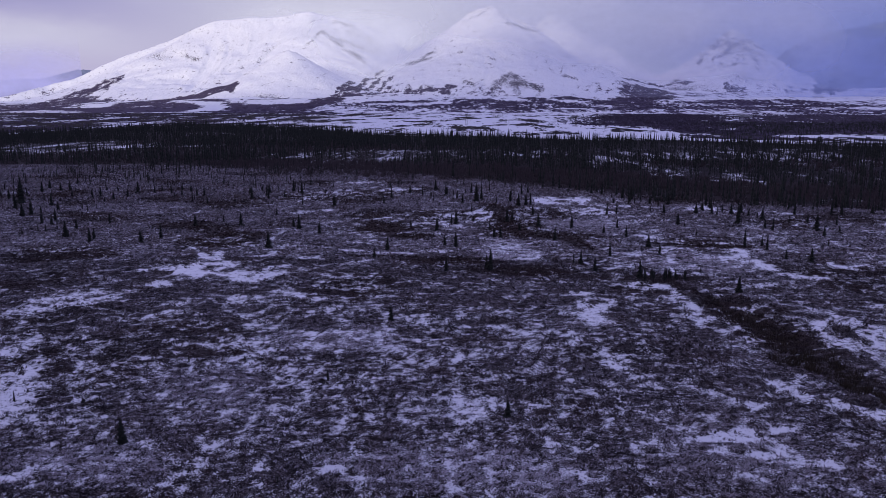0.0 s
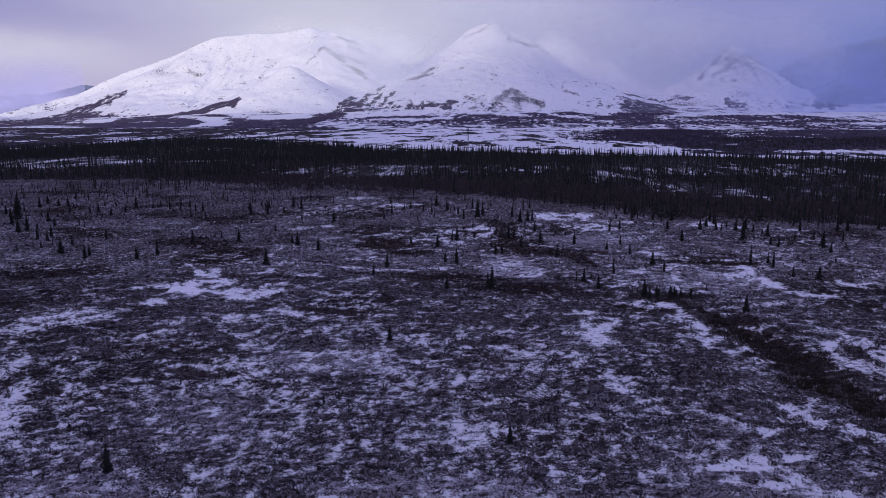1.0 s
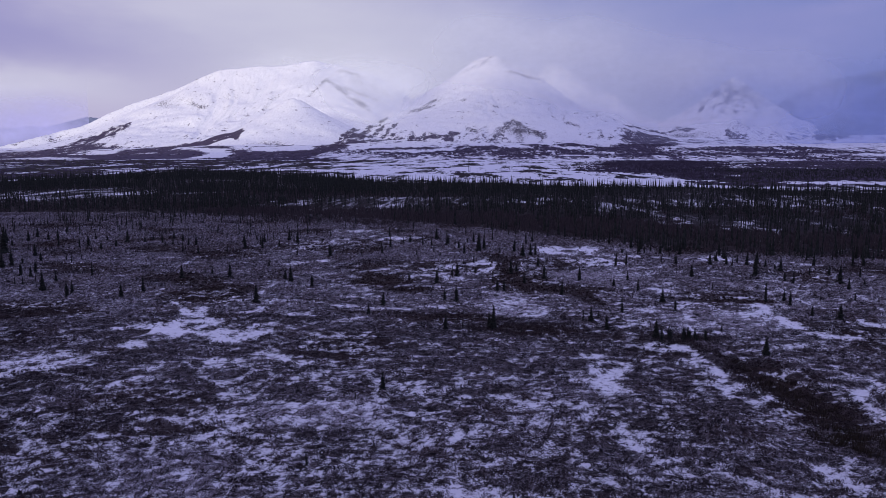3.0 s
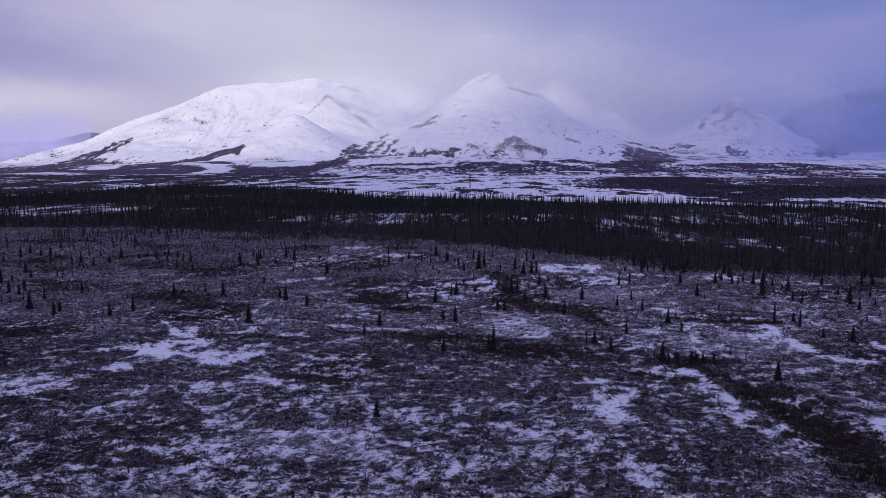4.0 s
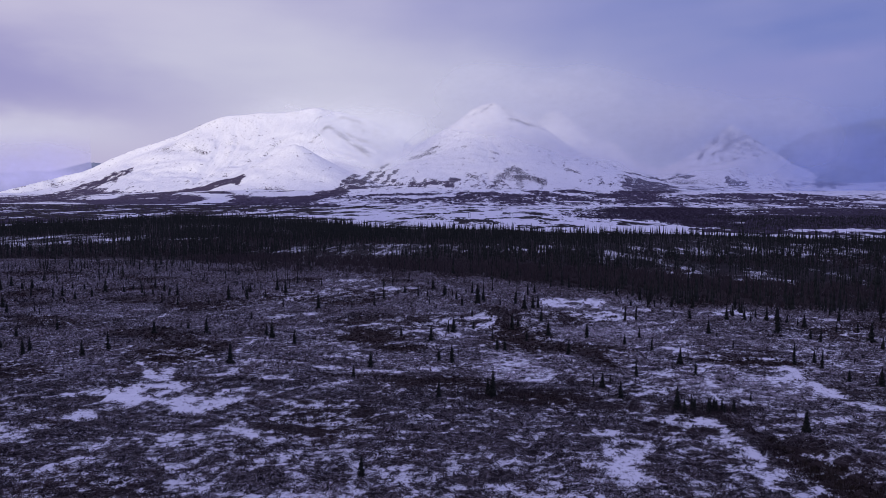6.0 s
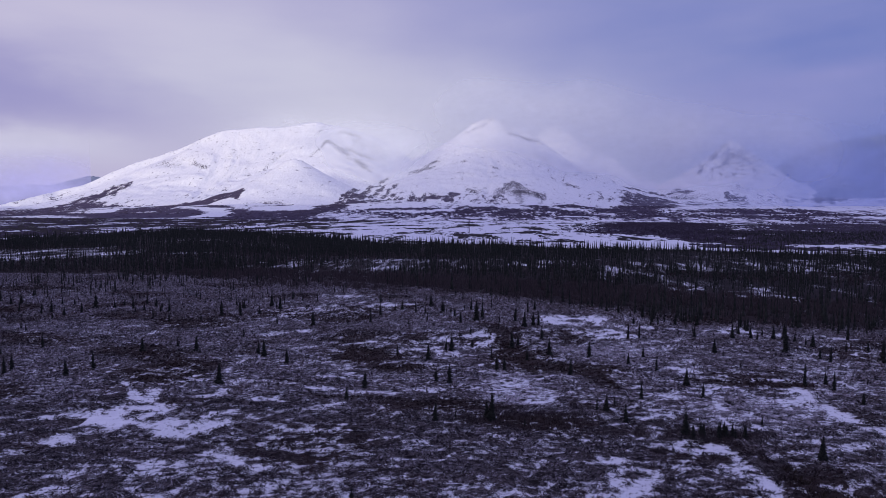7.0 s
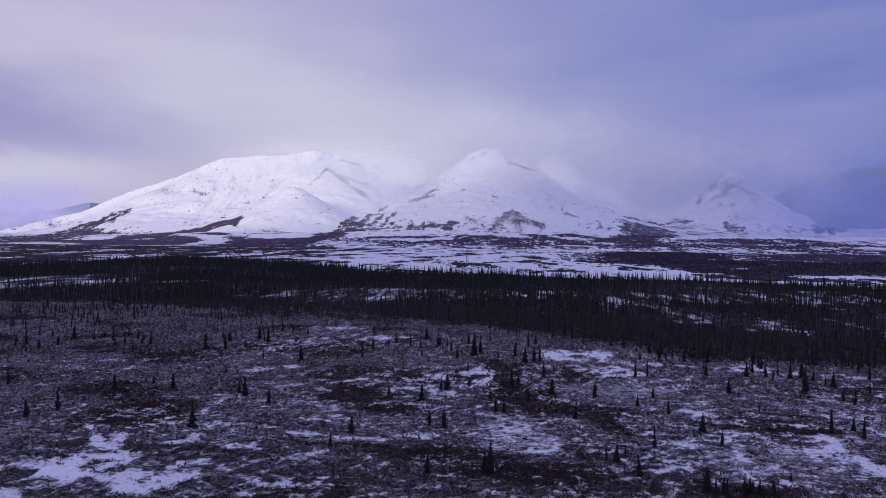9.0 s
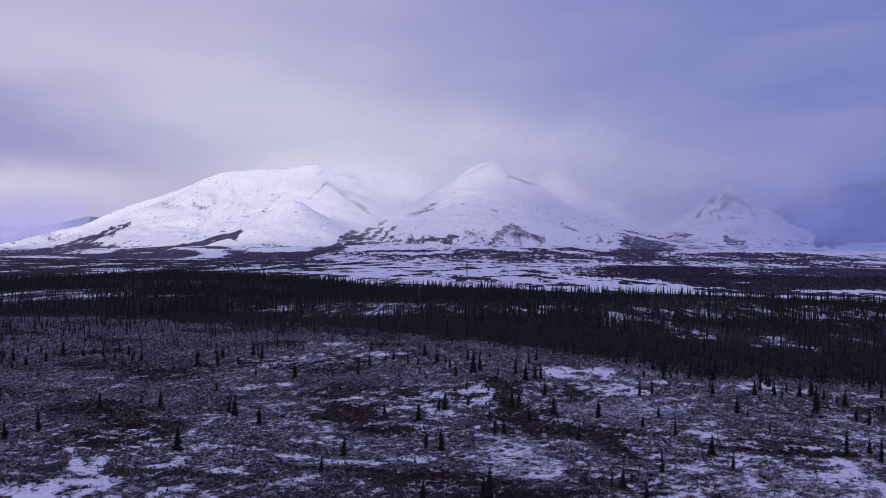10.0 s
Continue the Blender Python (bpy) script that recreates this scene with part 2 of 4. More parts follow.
alder_mat = make_foliage_material("thicket_twigs", (0.034, 0.027, 0.030), (0.105, 0.084, 0.087))


# ---- the land in plan: where snow lies and where it is bare ----
def spot(x, y, cx, cy, rx, ry, turn=0.0, soft=0.45):
    """1 inside a rough-edged oval, 0 outside."""
    wx = (fbm(x / 9, y / 9, 71, 3) - 0.5) * 0.9
    wy = (fbm(x / 9, y / 9, 83, 3) - 0.5) * 0.9
    c, s = math.cos(radians(turn)), math.sin(radians(turn))
    u = ((x - cx) * c + (y - cy) * s) / rx + wx
    v = (-(x - cx) * s + (y - cy) * c) / ry + wy
    return 1 - smooth(1 - soft, 1 + soft, np.sqrt(u * u + v * v))


def strip(x, y, points, half, soft=0.5):
    """1 along a line of points, 0 away from it."""
    x = x + (fbm(x / 11, y / 11, 31, 3) - 0.5) * half * 2.0
    y = y + (fbm(x / 11, y / 11, 37, 3) - 0.5) * half * 2.0
    best = np.full(np.shape(x), 1e9)
    for (ax, ay), (bx, by) in zip(points, points[1:]):
        dx, dy = bx - ax, by - ay
        k = np.clip(((x - ax) * dx + (y - ay) * dy) / (dx * dx + dy * dy), 0, 1)
        best = np.minimum(best, np.hypot(x - ax - k * dx, y - ay - k * dy))
    return 1 - smooth(half * (1 - soft), half * (1 + soft), best)


HEATH = [(430, 1660), (310, 1350), (225, 960)]
CREEK = [(38, 112), (40, 102), (41.6, 92), (42.2, 84), (42.8, 77), (45.5, 71.8), (51.5, 64.5), (60, 55.5)]
# lines where snow lies (near 1) or where the heath is bare (near 0): cover, half-width, points of the plan
SNOW_LINES = [
    (0.90, 1.0, [(-52.6, 134), (-53.3, 138.7), (-54.8, 145.2), (-54.5, 149), (-52.6, 151.2)]),
    (0.80, 0.9, [(-53.8, 136), (-59.2, 145), (-65.4, 154)]),
    (0.95, 1.9, [(-49, 128.6), (-43.5, 127), (-42.5, 120.5), (-39.8, 120.5), (-37.9, 125.4)]),
    (0.95, 2.4, [(-54, 127), (-44, 126)]),
    (0.86, 1.3, [(-39.9, 130.9), (-36, 132.8), (-36, 139.3), (-33.9, 140)]),
    (0.82, 1.0, [(-47.3, 140.4), (-43.5, 142), (-43.3, 150.4), (-43.1, 154)]),
    (0.88, 1.7, [(-53.3, 123.3), (-55.8, 119.5), (-56.5, 113), (-57.8, 110.4)]),
    (0.68, 2.2, [(-57.8, 110.4), (-64, 104), (-70, 97)]),
    (0.74, 1.4, [(-58, 129.6), (-62, 128.8), (-64, 126.6)]),
    (0.78, 1.1, [(-34, 112.6), (-29.8, 109.9), (-26.8, 108)]),
    (0.70, 1.0, [(-40, 108), (-35.4, 108.2)]),
    (0.74, 1.0, [(-49, 102.7), (-46.9, 103.4), (-45.8, 106.8)]),
    (0.80, 1.0, [(-30, 126), (-25.6, 123.2), (-20.6, 124)]),
    (0.72, 1.2, [(-25.2, 136), (-22.9, 138.6), (-19.9, 138.4)]),
    (0.80, 0.9, [(-37.7, 153.3), (-32.2, 151), (-29, 148.4)]),
    (0.80, 1.0, [(-49.6, 96.1), (-47.4, 99.6), (-42.4, 98)]),
    (0.76, 1.5, [(-72.4, 95.9), (-71.7, 99.1), (-70, 104.3), (-64, 110)]),
    (0.78, 2.4, [(-66, 85), (-59, 76.2), (-53, 66.9), (-49.5, 59.2)]),
    (0.72, 1.0, [(-49.5, 59.2), (-44.2, 59.4)]),
    (0.76, 1.7, [(-27.7, 148.6), (-23.8, 148.9), (-17.9, 147.3), (-13, 146.2), (-7, 148.6)]),
    (0.05, 1.4, [(-27, 143.4), (-21, 142), (-16, 142.3), (-10, 140)]),
    (0.05, 2.0, [(-10, 138.4), (-6.6, 139.4), (-2.9, 137.6), (2, 136.4)]),
    (0.04, 3.4, [(5, 222), (6.5, 200), (8.5, 184), (11.5, 169), (18, 171), (24, 164.5), (26, 154)]),
    (0.74, 2.2, [(-7.7, 183), (-2.7, 180)]),
    (0.74, 1.6, [(-3.7, 165.2), (2, 165.7)]),
    (0.78, 2.4, [(0.6, 191.6), (4.0, 198), (2.5, 212)]),
    (0.66, 2.4, [(-53.8, 202), (-44, 211)]),
    (0.66, 1.8, [(-28.4, 190.5), (-22.6, 194)]),
    (0.70, 2.2, [(31, 148.2), (44, 148.5), (53, 146)]),
    (0.66, 3.0, [(29, 134), (41, 140.2)]),
    (0.62, 3.0, [(37, 129), (44, 125), (50, 122)]),
    (0.76, 1.8, [(10.2, 141.5), (14.4, 150.6), (17.8, 154)]),
    (0.80, 1.4, [(39.2, 170.5), (46, 165.7), (51.3, 161.5), (57, 160.5)]),
    (0.05, 1.6, [(38.4, 160.3), (49.8, 157), (60, 158)]),
    (0.76, 1.3, [(37.8, 151.7), (44.8, 154), (57.3, 153)]),
    (0.90, 1.8, [(57, 152), (56, 138.3), (57.3, 129.9), (64, 125.7)]),
    (0.72, 2.5, [(18.2, 112), (19.8, 106.8), (17.9, 100.2), (18.5, 95.8)]),
    (0.64, 1.8, [(13, 88.8), (16.2, 84), (18, 77.7)]),
    (0.72, 2.2, [(29, 120.6), (34.4, 118.8), (33.4, 111), (34.3, 101), (37, 90)]),
    (0.05, 1.8, [(36.4, 118.9), (38.4, 106), (41.9, 98.4), (44, 96)]),
    (0.82, 0.9, [(24.4, 70.5), (27.8, 67.3), (29.7, 65.8)]),
    (0.76, 1.3, [(35, 72.7), (36.3, 68.5), (42.8, 63.4)]),
    (0.82, 1.0, [(26, 53.7), (29.8, 52.7), (32, 51.7)]),
    (0.76, 0.7, [(23.7, 57.8), (27, 56.7)]), (0.80, 0.8, [(22, 57), (26, 58.6), (31, 59.4)]), (0.84, 1.0, [(27.5, 57.2), (29, 54.6), (29.4, 53)]),
    (0.80, 0.6, [(-28.4, 65.5), (-27.3, 68), (-24.5, 67.4)]),
    (0.88, 0.6, [(-12.4, 49.7), (-10, 47.8)]),
    (0.82, 0.8, [(-41.2, 45.9), (-39.4, 48), (-37.7, 48.6)]),
]
# the same for ovals: cover, centre, half-axes, turn
SNOW_SPOTS = [
    (0.97, -53, 128.5, 5.6, 6.8, 0), (0.97, -47.5, 126, 4.5, 3.4, 0), (0.04, -24, 178, 7, 7, 0), (0.10, -15, 166.3, 5, 3.5, 0), (0.05, -66, 172, 8, 9, 0), (0.05, 9, 129.5, 7, 3, 0), (0.08, 20, 126, 5, 2.6, 0), (0.60, -20, 88, 9, 4, 0), (0.62, 0, 64, 3, 5, 0), (0.62, -60, 78, 5, 10, 25), (0.40, -32, 64, 9, 8, 0),
    (0.90, 72.5, 138, 3.5, 5, 0), (0.08, 69, 147, 7, 4, 0), (0.66, 54, 89, 6.5, 18, 8),
    (0.84, 28, 235, 11, 12, -20), (0.88, 34, 210, 6, 9, -20), (0.56, 8, 152, 7, 11, 0),
]
FOREST_FRONT = ([-330, -224, -116, -60, -14, 11, 32, 54, 77, 98, 115, 260], [366, 354, 349, 331, 300, 279, 262, 243, 232, 222, 217, 196])
BRUSH_ZONE = [(-110, 362), (-70, 347), (-22, 338), (24, 322), (65, 292), (105, 266), (150, 245)]
BANK = [(54, 243), (77, 231), (98, 221), (115, 216), (150, 207)]
FOREST_BACK = ([-600, -410, -372, -350, -258, -169, -68, 25, 66, 158, 217, 268, 420], [600, 640, 760, 900, 880, 770, 655, 650, 605, 598, 562, 535, 520])


def forest_depth(x, y):
    """0 at the wood's front edge, 1 at its back."""
    y = y + (14 + 16 * smooth(10, -60, x)) * (fbm(x / 34, y / 34, 61, 3) - 0.5)
    front, back = np.interp(x, *FOREST_FRONT), np.interp(x, *FOREST_BACK)
    return (y - front) / (back - front)


def open_stands(x, y):
    """Places in the wood where the trees stand apart on snow."""
    s = spot(x, y, -268, 495, 52, 58) + strip(x, y, [(-215, 494), (-186, 509)], 12)
    s = s + strip(x, y, [(-75, 420), (-40, 440), (25, 455)], 34) + strip(x, y, [(-75, 352), (-36, 346)], 8)
    s = s + spot(x, y, 70, 392, 17, 50) + strip(x, y, [(118, 440), (185, 446)], 46) + spot(x, y, 92, 345, 22, 30) + strip(x, y, [(108, 318), (150, 325)], 24)
    return np.clip(s, 0, 1)


def wood_isles(x, y):
    """Islands of trees on the flats behind the wood."""
    return np.clip(spot(x / 12, y / 25, 610 / 12, 925 / 25, 330 / 12, 115 / 25) + spot(x / 8, y / 12, 350 / 8, 775 / 12, 60 / 8, 48 / 12) + spot(x / 12, y / 20, 465 / 12, 875 / 20, 150 / 12, 85 / 20) + spot(x / 8, y / 12, 268 / 8, 745 / 12, 62 / 8, 52 / 12), 0, 1)


def snow_cover(x, y):
    even = 0.45 + 0.55 * smooth(95, 150, y)
    c = 0.365 + even * (0.38 * (fbm(x / 34, y / 26, 5, 3) - 0.5) + 0.25 * (fbm(x / 110, y / 90, 9, 2) - 0.5))
    # whiter in the foreground, barer in mid-distance
    c = c + 0.035 * smooth(45, 68, y) * (1 - smooth(85, 125, y)) - 0.06 * smooth(125, 175, y) - 0.08 * smooth(185, 235, y)
    c = c + 0.5 * smooth(150, 220, y) * (1 - smooth(330, 380, y)) * (fbm(x / 30, y / 42, 13, 4) - 0.5)
    c = c + 0.12 * spot(x, y, -33, 76, 18, 15, 0, 0.8) + 0.12 * spot(x, y, -18, 88, 22, 24, 0, 0.8) + 0.06 * spot(x, y, -30, 235, 35, 55, 0, 0.8)

    def to(value, w):
        nonlocal c
        c = c + (value - c) * w

    for value, half, line in SNOW_LINES:
        to(value, strip(x, y, line, half))
    for value, cx, cy, rx, ry, turn in SNOW_SPOTS:
        to(value, spot(x, y, cx, cy, rx, ry, turn, 0.35))
    to(0.05, strip(x, y, CREEK[:2], 1.8))
    to(0.05, strip(x, y, CREEK[1:4], 2.6))
    to(0.02, strip(x, y, CREEK[2:], 3.6))
    to(0.05, spot(x, y, 34, 124, 6, 3, 0))
    to(0.12, spot(x, y, -68, 192, 16, 10, 20))
    to(0.70, spot(x, y, -28, 263, 7, 6, 0, 0.5))
    to(0.70, spot(x, y, -50, 284, 9, 5, 0, 0.5))
    to(0.6, strip(x, y, [(45, 222), (70, 214), (95, 206)], 2.4))
    to(0.25, spot(x, y, 122, 208, 28, 16))
    # the wood's floor
    d = forest_depth(x, y)
    floor = 0.06 + 0.7 * (fbm(x / 60, y / 50, 21, 3) - 0.5)
    to(floor, smooth(-0.03, 0.03, d) * (1 - smooth(0.97, 1.02, d)))
    to(0.30 - 0.06 * smooth(40, 90, x) + 0.22 * smooth(-200, -240, x) + 1.8 * (fbm(x / 8, y / 40, 67, 3) - 0.47), open_stands(x, y) * (d < 0.97))
    to(0.9, spot(x, y, 68, 217, 9, 6))
    # snow flats behind the wood, crossed by bare lines
    flats = 0.80 + 0.5 * (fbm(x / 150, y / 120, 41, 4) - 0.52)
    to(flats, smooth(0.97, 1.03, d))
    to(0.28 + 0.9 * (fbm(x / 200, y / 150, 57, 4) - 0.5), smooth(0.97, 1.03, d) * smooth(120, 330, -x))
    to(0.36 + 0.9 * (fbm(x / 160, y / 150, 59, 4) - 0.5), smooth(640, 760, y) * smooth(0.30, 0.40, x / np.maximum(y, 1)))
    to(-0.08 + 0.6 * (fbm(x / 60, y / 120, 49, 3) - 0.5), strip(x, y, HEATH, 80))
    to(-0.1, strip(x, y, [(225, 960), (222, 740)], 28))
    to(0.22 + 0.9 * (fbm(x / 200, y / 150, 57, 4) - 0.5), smooth(1130, 1300, y) * smooth(150, 420, -x))
    to(-0.5, strip(x, y, [(300, 1660), (480, 1690), (760, 1600)], 70))
    to(0.22, strip(x, y, [(205, 650), (265, 622)], 26))
    to(0.9, strip(x, y, [(286, 686), (337, 672), (420, 665)], 18))
    to(-0.12 + 0.8 * (fbm(x / 60, y / 90, 47, 3) - 0.5), wood_isles(x, y))
    return np.clip(c, -0.5, 1)


def tussock_gap(x, y):
    """0 in the middle of a tussock, about 0.7 in the gaps between them; two sizes of tussock."""
    wx, wy = x + 0.7 * fbm(x / 1.1, y / 1.1, 181, 2), y + 0.7 * fbm(x / 1.1, y / 1.1, 191, 2)
    return 0.6 * cells(wx / 1.9, wy / 1.5, 211) + 0.4 * cells(wx / 0.95, wy / 0.8, 221)


def snow_value(x, y):
    """Above 0 where snow lies between the tussocks, below 0 where twigs cover it."""
    c = snow_cover(x, y)
    lane = 1 - np.abs(2 * fbm(x / 4.2, y / 3.2, 101, 3) - 1)
    even = smooth(70, 130, y)
    near = 1 - smooth(150, 260, y)
    v = 1.5 * (c - 0.52) + (0.90 + 1.35 * smooth(60, 110, y) * (1 - smooth(300, 380, y))) * (lane - 0.80 - 0.03 * smooth(60, 110, y)) + (0.65 + 0.35 * even) * (fbm(x / 1.5, y / 1.0, 131, 3, 0.62) - 0.5)
    return v + near * ((2.1 - 0.4 * even) * (tussock_gap(x, y) - 0.445))


def snow_mask(x, y):
    return smooth(-0.30, 0.30, snow_value(x, y))


def rust_cover(x, y):
    r = smooth(0.55, 0.72, fbm(x / 24, y / 20, 151, 3)) * (0.2 + 0.25 * smooth(80, 130, y))
    for cx, cy, rx, ry in ((9, 129.5, 9, 4), (-4, 138, 10, 3), (52, 157, 10, 3), (-58, 160, 9, 9), (40.5, 100, 4, 12), (10, 180, 7, 18), (20, 168, 8, 5), (-24, 178, 9, 8), (-15, 166, 7, 4), (44, 92, 4, 4)):
        r = np.maximum(r, 0.85 * spot(x, y, cx, cy, rx, ry))
    return r * (1 - smooth(280, 360, y))


def hoar_cover(x, y):
    """Where rime lies thick on the twigs."""
    return np.clip(spot(x, y, -2, 49, 12, 5) + spot(x, y, 7, 150, 6, 12) + spot(x, y, -20, 86, 9, 5) + spot(x, y, 44, 137, 10, 8) + spot(x, y, 30, 185, 14, 10) + spot(x, y, -36, 49, 8, 4) + 0.6 * spot(x, y, -32, 64, 10, 9) + 0.6 * spot(x, y, 26, 55, 14, 8), 0, 1)


def land_height(x, y):
    """Gentle swells; the creek runs in a dip; level towards the distance."""
    near = 1 - smooth(250, 420, y)
    z = 1.1 * (fbm(x / 45, y / 45, 201, 3) - 0.5) * near
    return z - 0.7 * strip(x, y, CREEK[1:], 4.0, 0.9) - 6 * smooth(1560, 1800, y)


def spaced(inner, step, reach, grow):
    """Lines at an even step over the inner stretch, wider and wider outside it."""
    lo, hi = inner
    line = list(np.arange(lo, hi + step / 2, step))
    s, a, b = step, line[0], line[-1]
    while b < reach[1] or a > reach[0]:
        s *= grow
        if b < reach[1]:
            b += s
            line.append(b)
        if a > reach[0]:
            a -= s
            line.insert(0, a)
    return np.array(line)


def sheet(name, xs, ys, height, mat, attributes, keep=None):
    """A height field as one mesh, with plan values stored on its corners."""
    x, y = np.meshgrid(xs, ys)
    z = height(x, y)
    nx, ny = len(xs), len(ys)
    co = np.stack([x, y, z], -1).reshape(-1, 3)
    i = np.arange(nx * ny).reshape(ny, nx)
    quads = np.stack([i[:-1, :-1], i[:-1, 1:], i[1:, 1:], i[1:, :-1]], -1).reshape(-1, 4)
    if keep is not None:
        ok = keep(co[:, 0], co[:, 1], co[:, 2])
        quads = quads[ok[quads].any(1)]
    used = np.unique(quads)
    back = np.full(nx * ny, -1)
    back[used] = np.arange(len(used))
    me = mesh_of(name, co[used], back[quads], mat)
    me.polygons.foreach_set("use_smooth", np.ones(len(me.polygons), bool))
    for key, f in attributes.items():
        a = me.attributes.new(key, "FLOAT", "POINT")
        a.data.foreach_set("value", np.asarray(f(x, y, z), np.float32).reshape(-1)[used])
    return new(name, me)


def mesh_of(name, co, faces, mat):
    """A mesh from arrays of corners and of faces that all have as many corners."""
    me = bpy.data.meshes.new(name)
    co, faces = np.asarray(co, np.float32), np.asarray(faces, np.int32)
    k = faces.shape[1]
    me.vertices.add(len(co))
    me.vertices.foreach_set("co", co.reshape(-1))
    me.loops.add(faces.size)
    me.loops.foreach_set("vertex_index", faces.reshape(-1))
    me.polygons.add(len(faces))
    me.polygons.foreach_set("loop_start", np.arange(0, faces.size, k, dtype=np.int32))
    me.update(calc_edges=True)
    me.validate()
    me.materials.append(mat)
    return me


def ground_height(x, y):
    m = snow_mask(x, y)
    tussock = fbm(x / 1.3, y / 1.3, 301, 2)
    near = 1 - smooth(220, 330, y)
    return land_height(x, y) + 0.30 * (1 - m) * tussock * near


ground = sheet("ground", spaced((-80, 70), 0.62, (-5200, 5200), 1.042), spaced((38, 150), 0.6, (-400, 5200), 1.028),
               ground_height, ground_mat, {"snow": lambda x, y, z: snow_value(x, y), "rust": lambda x, y, z: rust_cover(x, y), "frost": lambda x, y, z: 1 - 0.85 * smooth(-0.03, 0.03, forest_depth(x, y)), "open": lambda x, y, z: smooth(1.0, 1.06, forest_depth(x, y)),
                "tufted": lambda x, y, z: (1 - smooth(225, 320, y)) * (1 - smooth(-0.06, -0.02, forest_depth(x, y)))})
tagged(ground, "frozen brown tundra plain patched with thin snow", "ground", kind="structure")


# ---- mountains ----
def apron_height(x, y):
    z = 70 * np.clip((y - 1500) / 2400, 0, 1) ** 1.5 * (0.12 + 0.88 * smooth(-1700, -700, x))
    swell = fbm(x / 420, y / 300, 401, 4, 0.5) - 0.5
    return z - 0.6 + (16 * swell + 7 * (fbm(x / 70, y / 70, 411, 3) - 0.5)) * smooth(1500, 2100, y)


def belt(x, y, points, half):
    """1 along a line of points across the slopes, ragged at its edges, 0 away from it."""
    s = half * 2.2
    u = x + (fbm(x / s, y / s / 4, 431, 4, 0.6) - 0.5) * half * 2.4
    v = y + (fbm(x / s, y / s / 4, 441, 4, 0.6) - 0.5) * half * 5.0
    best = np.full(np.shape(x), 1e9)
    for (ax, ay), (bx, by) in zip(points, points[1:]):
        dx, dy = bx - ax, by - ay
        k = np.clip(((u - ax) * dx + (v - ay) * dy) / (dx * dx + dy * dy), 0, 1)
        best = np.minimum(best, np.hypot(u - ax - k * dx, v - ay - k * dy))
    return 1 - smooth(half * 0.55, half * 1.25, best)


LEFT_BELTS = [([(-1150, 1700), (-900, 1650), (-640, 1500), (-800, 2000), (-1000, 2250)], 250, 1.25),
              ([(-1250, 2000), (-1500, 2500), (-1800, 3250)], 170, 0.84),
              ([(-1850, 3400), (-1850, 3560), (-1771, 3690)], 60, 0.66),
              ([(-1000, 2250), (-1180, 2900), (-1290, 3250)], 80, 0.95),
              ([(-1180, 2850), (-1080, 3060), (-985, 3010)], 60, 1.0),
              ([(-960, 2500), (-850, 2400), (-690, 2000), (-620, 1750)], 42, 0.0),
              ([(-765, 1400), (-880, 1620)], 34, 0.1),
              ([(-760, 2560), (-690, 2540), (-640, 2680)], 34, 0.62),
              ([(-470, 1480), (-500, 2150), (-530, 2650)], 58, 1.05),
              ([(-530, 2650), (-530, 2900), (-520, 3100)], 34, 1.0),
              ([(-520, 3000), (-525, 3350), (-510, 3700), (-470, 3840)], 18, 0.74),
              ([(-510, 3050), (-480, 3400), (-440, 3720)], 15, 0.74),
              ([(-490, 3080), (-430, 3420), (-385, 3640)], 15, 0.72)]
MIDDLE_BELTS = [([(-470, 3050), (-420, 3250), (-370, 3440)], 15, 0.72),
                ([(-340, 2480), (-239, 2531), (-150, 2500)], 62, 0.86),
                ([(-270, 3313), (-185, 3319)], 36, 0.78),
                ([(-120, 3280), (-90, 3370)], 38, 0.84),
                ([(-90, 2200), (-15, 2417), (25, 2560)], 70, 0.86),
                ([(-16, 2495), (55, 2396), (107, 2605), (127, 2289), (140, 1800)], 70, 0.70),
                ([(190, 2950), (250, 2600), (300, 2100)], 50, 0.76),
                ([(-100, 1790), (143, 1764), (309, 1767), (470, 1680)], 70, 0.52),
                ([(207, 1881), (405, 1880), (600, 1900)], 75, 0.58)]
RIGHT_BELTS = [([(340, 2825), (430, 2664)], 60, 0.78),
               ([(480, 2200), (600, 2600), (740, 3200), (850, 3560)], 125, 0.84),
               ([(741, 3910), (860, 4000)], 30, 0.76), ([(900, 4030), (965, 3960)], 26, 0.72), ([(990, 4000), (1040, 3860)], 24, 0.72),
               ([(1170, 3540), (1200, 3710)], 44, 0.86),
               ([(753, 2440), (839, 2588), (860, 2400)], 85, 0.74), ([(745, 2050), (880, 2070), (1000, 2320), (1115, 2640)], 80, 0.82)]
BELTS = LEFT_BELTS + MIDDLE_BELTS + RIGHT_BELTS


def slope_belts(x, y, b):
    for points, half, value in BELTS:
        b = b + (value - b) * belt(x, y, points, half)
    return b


def apron_brush(x, y, z):
    lines = fbm(x / 200, y / 300, 421, 4, 0.55)
    b = 0.24 + 0.17 * smooth(-560, -430, x) * (1 - smooth(2350, 2750, y)) + 0.9 * (lines - 0.5) - 0.35 * smooth(2500, 2900, y) * (1 - smooth(-700, -300, x)) * smooth(-1200, -1000, x) + 0.22 * (1 - smooth(-1300, -1100, x)) * (1 - smooth(2500, 3100, y)) - 0.28 * (1 - smooth(-1300, -1100, x)) * smooth(2900, 3500, y)
    b = b - 0.5 * spot(x / 40, y / 40, -690 / 40, 2150 / 40, 4, 6)
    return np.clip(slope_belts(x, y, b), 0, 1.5)


